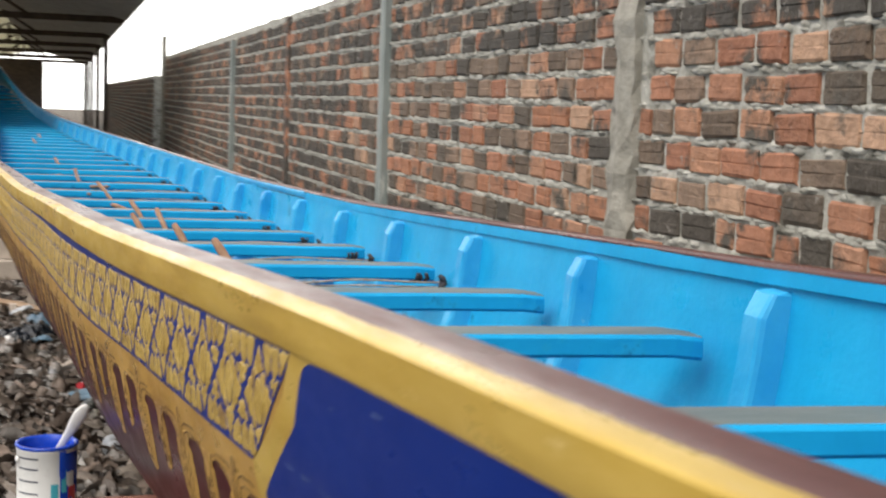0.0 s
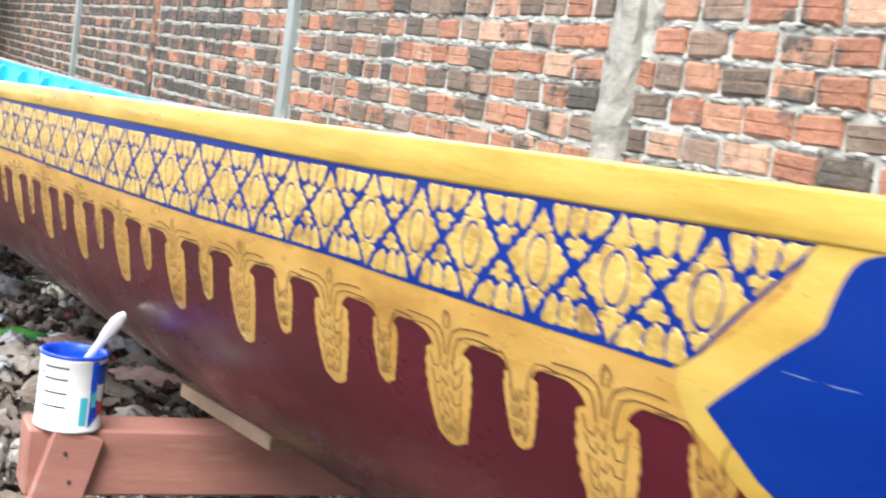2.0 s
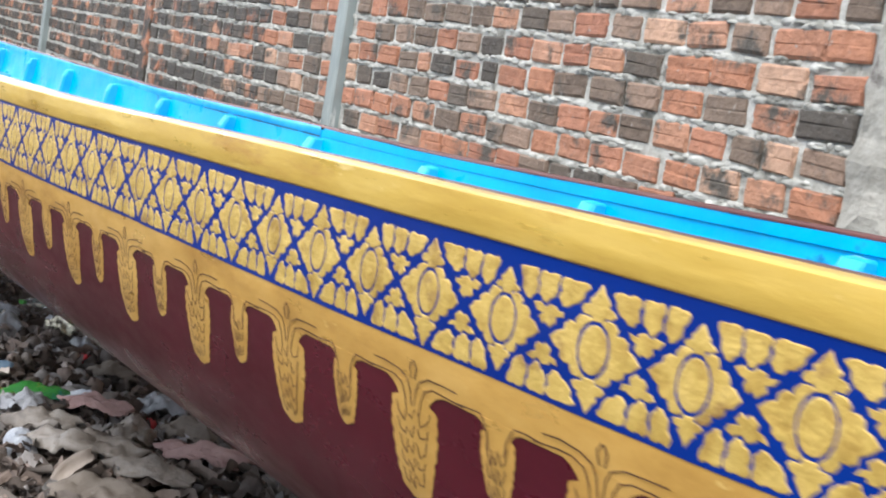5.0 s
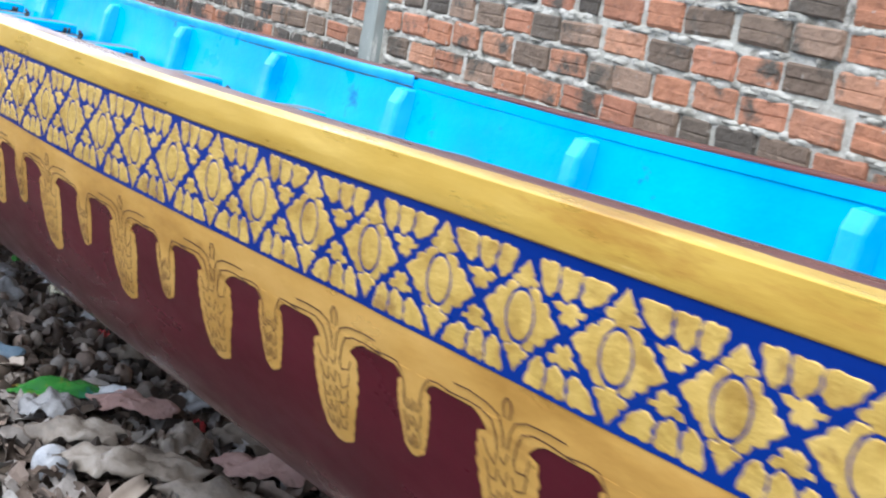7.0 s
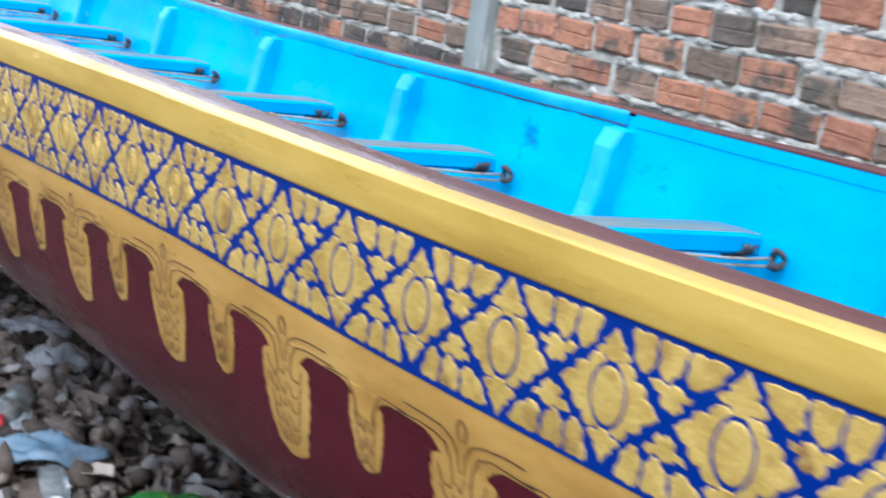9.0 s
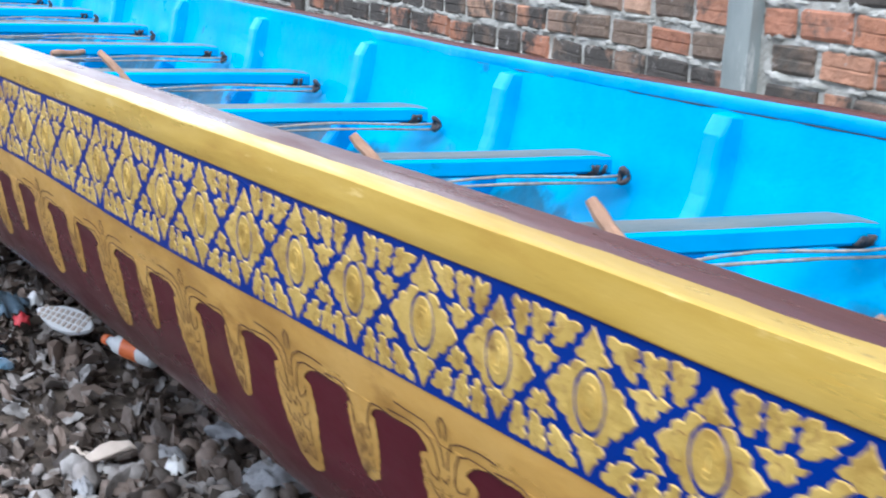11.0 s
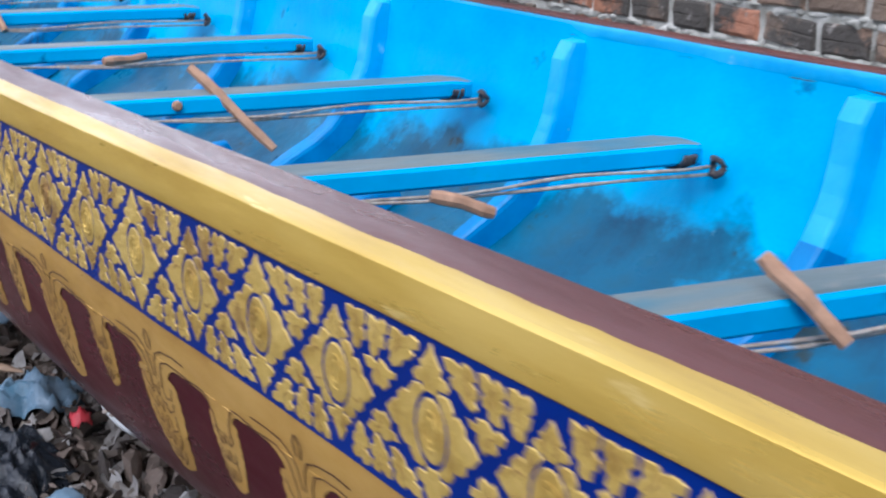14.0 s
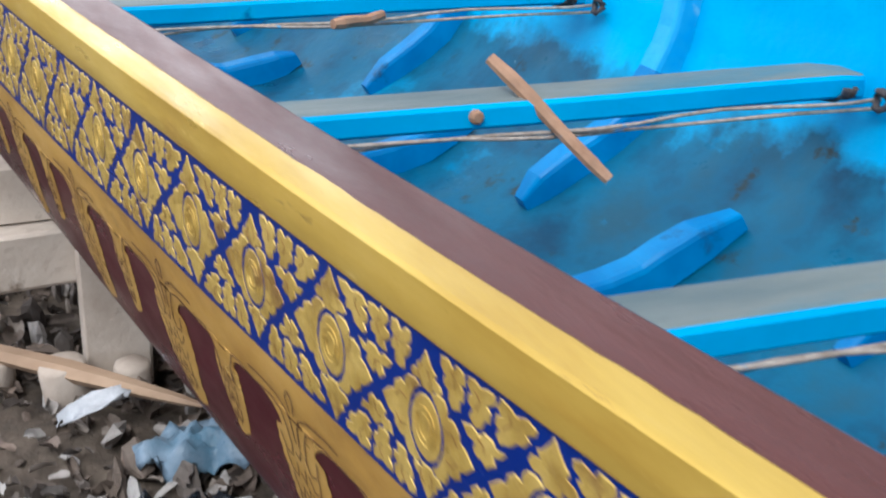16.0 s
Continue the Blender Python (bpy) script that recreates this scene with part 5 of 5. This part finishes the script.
def bag(name, x, y, size, h, mat, label, seed, category="bag", n=14, stretch=(1.0, 0.8), lift=0.0, turn=0.0, crease=1.0):
    """A slumped heap of creased film, closed below."""
    v = []
    for i in range(n + 1):
        for j in range(n + 1):
            a, b = i / n * 2 - 1, j / n * 2 - 1
            rr = math.hypot(a, b)
            q = Vector((a * 2.1 + seed, b * 2.1, seed * 0.7))
            z = h * max(0.0, 1 - rr * 0.85) ** 0.6 * (0.75 + 0.55 * noise.noise(q)) + crease * (h * 0.34 * noise.noise(q * 2.7) + h * 0.16 * noise.noise(q * 6.3))
            k = size / 2 * (0.88 + 0.3 * noise.noise(q * 0.9 + Vector((3, 3, 3))))
            v.append((a * k * stretch[0] * (1 - 0.25 * b * b), b * k * stretch[1] * (1 - 0.25 * a * a), max(0.002, z + 0.015)))
    ob = mesh_object(name, v, grid_faces(n + 1, n + 1), mat, smooth=True)
    ob.location, ob.rotation_euler = (x, y, g(x, y) + lift), (0, 0, math.radians(turn))
    ob.modifiers.new("film", "SOLIDIFY").thickness = 0.0015
    return tagged(ob, label, category)


bag("plastic_bag", -9.24, 0.10, 0.50, 0.11, BLACK_BAG, "crumpled shiny black plastic bag in the litter", 1.0, n=40, crease=0.75)
bag("plastic_bag", -9.56, 0.25, 0.27, 0.12, BLUE_BAG, "crumpled pale blue plastic bag in the litter", 2.4, n=18, stretch=(0.7, 1.2))
bag("plastic_bag", -7.94, 0.74, 0.16, 0.07, CLEAR_BAG, "hazy clear plastic bag in the litter", 3.1, n=16)
bag("plastic_bag", -8.08, 0.98, 0.20, 0.07, CLEAR_BAG, "hazy clear plastic bag in the litter", 4.7, n=16)
bag("plastic_bag", -7.95, 0.62, 0.15, 0.08, CLEAR_BAG, "hazy clear plastic bag in the litter", 5.2, n=16)
bag("plastic_bag", -7.45, 0.50, 0.18, 0.06, CLEAR_BAG, "hazy clear plastic bag in the litter", 6.6, n=16)
bag("snack_wrapper", -6.79, 0.645, 0.31, 0.05, GREEN, "glossy green, orange and blue printed wrapper in the litter", 7.7, "wrapper", n=18, stretch=(1.05, 0.46), lift=0.045, turn=82, crease=0.6)
bag("blue_packet", -8.98, 0.187, 0.13, 0.04, BLUE_BAG, "small pale blue packet in the litter", 8.3, "packet", n=8, stretch=(0.6, 1.1), lift=0.02)
bag("blue_packet", -10.3, 0.35, 0.14, 0.04, BLUE_BAG, "small blue packet in the litter", 9.3, "packet", n=8, lift=0.02)
bag("paper_scrap", -9.40, 0.47, 0.17, 0.05, CLEAR_BAG, "crumpled white printed paper in the litter", 10.2, "paper", n=14, lift=0.02)
bag("paper_scrap", -9.36, 0.33, 0.08, 0.04, RED_PRINT, "torn red and white carton in the litter", 11.9, "paper", n=8, lift=0.03)
bag("paper_scrap", -9.62, 0.42, 0.09, 0.06, WHITE, "crumpled white paper in the litter", 12.5, "paper", n=8, lift=0.02)
bag("paper_scrap", -9.05, -0.02, 0.10, 0.04, WHITE, "crumpled white paper in the litter", 13.1, "paper", n=8, lift=0.02)
bag("paper_scrap", -7.36, 0.93, 0.07, 0.04, RED_PRINT, "small red scrap in the litter", 14.4, "paper", n=8, lift=0.03)
bag("paper_scrap", -6.55, 0.98, 0.07, 0.04, RED_PRINT, "small red scrap in the litter", 15.4, "paper", n=8, lift=0.03)
bag("paper_scrap", -7.90, 1.10, 0.10, 0.06, WHITE, "crumpled white paper in the litter", 16.4, "paper", n=8, lift=0.02)
bag("paper_scrap", -8.10, 0.50, 0.09, 0.05, WHITE, "crumpled white paper in the litter", 17.3, "paper", n=8, lift=0.02)
for i, (x, y, t) in enumerate(((-6.72, 0.76, 30), (-6.05, 0.62, 120), (-9.75, 0.04, 80), (-7.0, 0.55, 10), (-8.2, 0.35, 60))):
    v, f = crumpled(50 + i, 0.15, 0.05, 5, 0.5, 0.15)
    lf = mesh_object("pale_husk", v, f, CLEAR_BAG if i in (0, 2) else PALE_WOOD, smooth=True)
    lf.matrix_world = pose(x, y, g(x, y) + 0.07, 20, -24, t)
    lf.modifiers.new("film", "SOLIDIFY").thickness = 0.002
    tagged(lf, "curled pale husk in the litter", "husk", "pale husks")


def sandal(x, y, turn):
    """A worn rubber sandal lying sole up: waisted sole with rows of studs, and the thong strap under it."""
    th = tagged(empty("rubber_sandal", (x, y, g(x, y) + 0.105)), "worn white rubber sandal lying sole up in the litter", "sandal")
    th.rotation_euler = (radians(34), radians(4), radians(turn))
    ring = []
    for k in range(28):
        a = 2 * math.pi * k / 28
        ring.append((0.125 * math.cos(a), math.sin(a) * (0.040 + 0.010 * math.cos(a) - 0.007 * math.cos(2 * a))))
    v = [(p * q, w * q, z) for q, z in ((0.96, -0.009), (1.0, -0.006), (1.0, 0.006), (0.96, 0.009)) for p, w in ring]
    f = grid_faces(4, 28, closed=True, flip=True) + [tuple(range(28)), tuple(range(84, 112))[::-1]]
    mesh_object("sole", v, f, WHITE, th, "worn white rubber sole")
    for i in range(9):
        for j in (-1, 0, 1):
            px = -0.095 + i * 0.0235
            w = 0.040 + 0.010 * px / 0.125
            part("stud", board_bm(0.013, w * 0.42, 0.004, 0.001, pose(px, j * w * 0.55, 0.0088)), PALE_WOOD, th)
    v, f = tube([(-0.01, -0.036, -0.008), (0.03, -0.03, -0.035), (0.07, 0.0, -0.03), (0.075, 0.0, -0.008)], 0.005, 6)
    mesh_object("strap", v, f, PALE_WOOD, th, "grey rubber strap", True)
    v, f = tube([(-0.01, 0.036, -0.008), (0.03, 0.03, -0.035), (0.07, 0.0, -0.03)], 0.005, 6)
    mesh_object("strap", v, f, PALE_WOOD, th, "grey rubber strap", True)


sandal(-9.215, 0.445, 32)
# round clear lid
v, f = lathe([(0.050, 0.0), (0.052, 0.004), (0.048, 0.008), (0.046, 0.022), (0.036, 0.038), (0.018, 0.047), (0.0, 0.049)], 24)
lid = mesh_object("dome_lid", v, f, CLEAR_BAG, smooth=True)
lid.matrix_world = pose(-6.33, 0.51, g(-6.33, 0.51) + 0.05, 25, 35, 0)
lid.modifiers.new("film", "SOLIDIFY").thickness = 0.001
tagged(lid, "hazy clear plastic dome lid in the litter", "lid")
v, f = crumpled(71, 0.10, 0.09, 6, 0.3, 0.1)
yl = mesh_object("yellow_wrapper", v, f, material("yellow_wrapper", [(0.75, 0.48, 0.05), (0.85, 0.6, 0.1)], 20, 0.4), smooth=True)
yl.matrix_world = pose(-4.30, 0.72, g(-4.30, 0.72) + 0.07, 20, 10, 40)
tagged(yl, "small yellow wrapper in the litter", "wrapper")

# slumped dusty bags and rags
DUSTY_FILM = material("dusty_film", [(0.13, 0.11, 0.09), (0.25, 0.215, 0.18), (0.36, 0.325, 0.285)], 9, 0.38, 0.0, 0.5, 50, (0.13, 0.105, 0.085), 8, 0.56)
GREY_FILM = material("grey_film", [(0.20, 0.20, 0.205), (0.34, 0.345, 0.355)], 9, 0.28, 0.0, 0.5, 60, (0.16, 0.14, 0.12), 9, 0.6)
ROSE_RAG = material("faded_rose_cloth", [(0.34, 0.21, 0.19), (0.47, 0.32, 0.29)], 10, 0.85, 0.0, 0.6, 90, (0.20, 0.14, 0.12), 8, 0.58)
TAUPE = material("taupe_husk", [(0.13, 0.105, 0.08), (0.22, 0.185, 0.15)], 12, 0.8, 0.0, 0.5, 60, (0.30, 0.27, 0.23), 10, 0.63)
FOIL = material("gold_foil", [(0.35, 0.31, 0.20), (0.55, 0.52, 0.42)], 20, 0.25, 0.7, 0.6, 70)
HEAPS = ((-6.63, 0.81, 0.26, 0.07, 1.1, 0.45, 62, ROSE_RAG, "rag"), (-6.22, 0.70, 0.36, 0.10, 1.2, 0.5, 62, DUSTY_FILM, "bag"), (-6.66, 1.06, 0.25, 0.10, 0.9, 0.6, 70, GREY_FILM, "bag"),
         (-6.42, 1.07, 0.24, 0.09, 1.0, 0.6, 55, TAUPE, "husk"), (-6.17, 1.05, 0.30, 0.07, 1.1, 0.5, 60, ROSE_RAG, "rag"), (-6.45, 0.60, 0.26, 0.09, 1.1, 0.5, 66, DUSTY_FILM, "bag"),
         (-6.64, 0.58, 0.20, 0.09, 0.9, 0.7, 50, GREY_FILM, "bag"), (-6.34, 0.86, 0.24, 0.10, 0.8, 0.6, 80, DUSTY_FILM, "bag"), (-6.05, 0.86, 0.30, 0.07, 1.2, 0.5, 58, DUSTY_FILM, "bag"),
         (-7.78, 0.92, 0.18, 0.08, 1.0, 0.6, 40, FOIL, "foil"), (-7.50, 0.95, 0.15, 0.08, 0.9, 0.6, 60, GREY_FILM, "bag"), (-7.15, 0.47, 0.27, 0.07, 1.1, 0.6, 65, BLUE_BAG, "film"),
         (-7.84, 0.69, 0.22, 0.08, 0.9, 0.7, 70, GREY_FILM, "bag"), (-8.19, 0.72, 0.22, 0.06, 1.1, 0.5, 60, GREY_FILM, "bag"), (-5.85, 0.66, 0.28, 0.08, 1.2, 0.5, 70, TAUPE, "husk"),
         (-7.12, 0.98, 0.20, 0.06, 1.1, 0.5, 64, TAUPE, "husk"), (-5.60, 0.90, 0.24, 0.07, 1.1, 0.5, 30, DUSTY_FILM, "bag"), (-5.40, 0.62, 0.26, 0.07, 1.0, 0.5, 90, ROSE_RAG, "rag"))
WORDS = {"rag": "faded rose cloth rag lying in the litter", "bag": "dusty crumpled plastic bag lying in the litter", "husk": "large dry taupe husk in the litter", "foil": "crumpled gold foil wrapper in the litter", "film": "pale blue plastic film in the litter"}
for i, (x, y, size, h, sx, sy, turn, mat, kind) in enumerate(HEAPS):
    bag({"rag": "cloth_rag", "bag": "plastic_bag", "husk": "dry_husk", "foil": "foil_wrapper", "film": "plastic_film"}[kind], x, y, size, h, mat, WORDS[kind], 31 + i * 2.3, {"film": "plastic film", "foil": "wrapper"}.get(kind, kind), n=20, stretch=(sx, sy), lift=0.045, turn=turn, crease=0.42)

r = random.Random(64)
for i in range(14):
    x, y = r.uniform(-8.6, -5.6), r.uniform(0.25, 1.15)
    s = r.uniform(0.08, 0.15)
    bag("plastic_bag" if i % 2 else "paper_scrap", x, y, s, s * 0.4, (PALE_WOOD, DUSTY_FILM, DUSTY_FILM, GREY_FILM)[i % 4], ("crumpled brown paper in the litter", "dusty plastic film in the litter", "crumpled dusty paper in the litter", "grey plastic film in the litter")[i % 4],
        20 + i * 1.7, "paper" if i % 2 == 0 else "bag", n=12, stretch=(1.0, r.uniform(0.4, 0.8)), lift=0.02, turn=r.uniform(0, 180))
# rounded dusty clods
cv, cf = [], []
for i in range(190):
    x, y = r.uniform(-8.3, -6.9), r.gauss(0.7, 0.32)
    if y > 1.5:
        continue
    s = r.uniform(0.016, 0.042)
    v, f = pebble(i * 0.83 + 7, s)
    m = pose(x, y, ground_height(x, y) + 0.02 + s * r.uniform(0.2, 0.9), r.uniform(0, 360), r.uniform(0, 360), 0)
    o = len(cv)
    cv += [m @ Vector((p.x * 1.3, p.y, p.z * 0.9)) for p in v]
    cf += [tuple(k + o for k in q) for q in f]
tagged(mesh_object("clods", cv, cf, LITTER, smooth=True), "rounded dusty clods of earth", "rubble", kind="stuff")

# greenery seen through the gap in the wall
r = random.Random(3)
fv, ff = [], []
for i in range(900):
    c = Vector((r.uniform(-31, -23), r.uniform(6.0, 9.0), r.uniform(0.1, 3.2)))
    o, s = len(fv), r.uniform(0.08, 0.2)
    d = Vector((r.uniform(-1, 1), r.uniform(-1, 1), r.uniform(-1, 1))).normalized()
    e = d.orthogonal()
    fv += [c - d * s, c + e * s * 0.4, c + d * s, c - e * s * 0.4]
    ff.append((o, o + 1, o + 2, o + 3))
tagged(mesh_object("bushes", fv, ff, FOLIAGE), "bright green leaves of bushes beyond the wall", "bushes", kind="stuff")

# ---- single bricks nearest the walk ----
for k, m in BRICK_PIECES:
    ob = new("brick", BRICK_MESHES[k])
    ob.parent = wall_north
    ob.matrix_basis = m
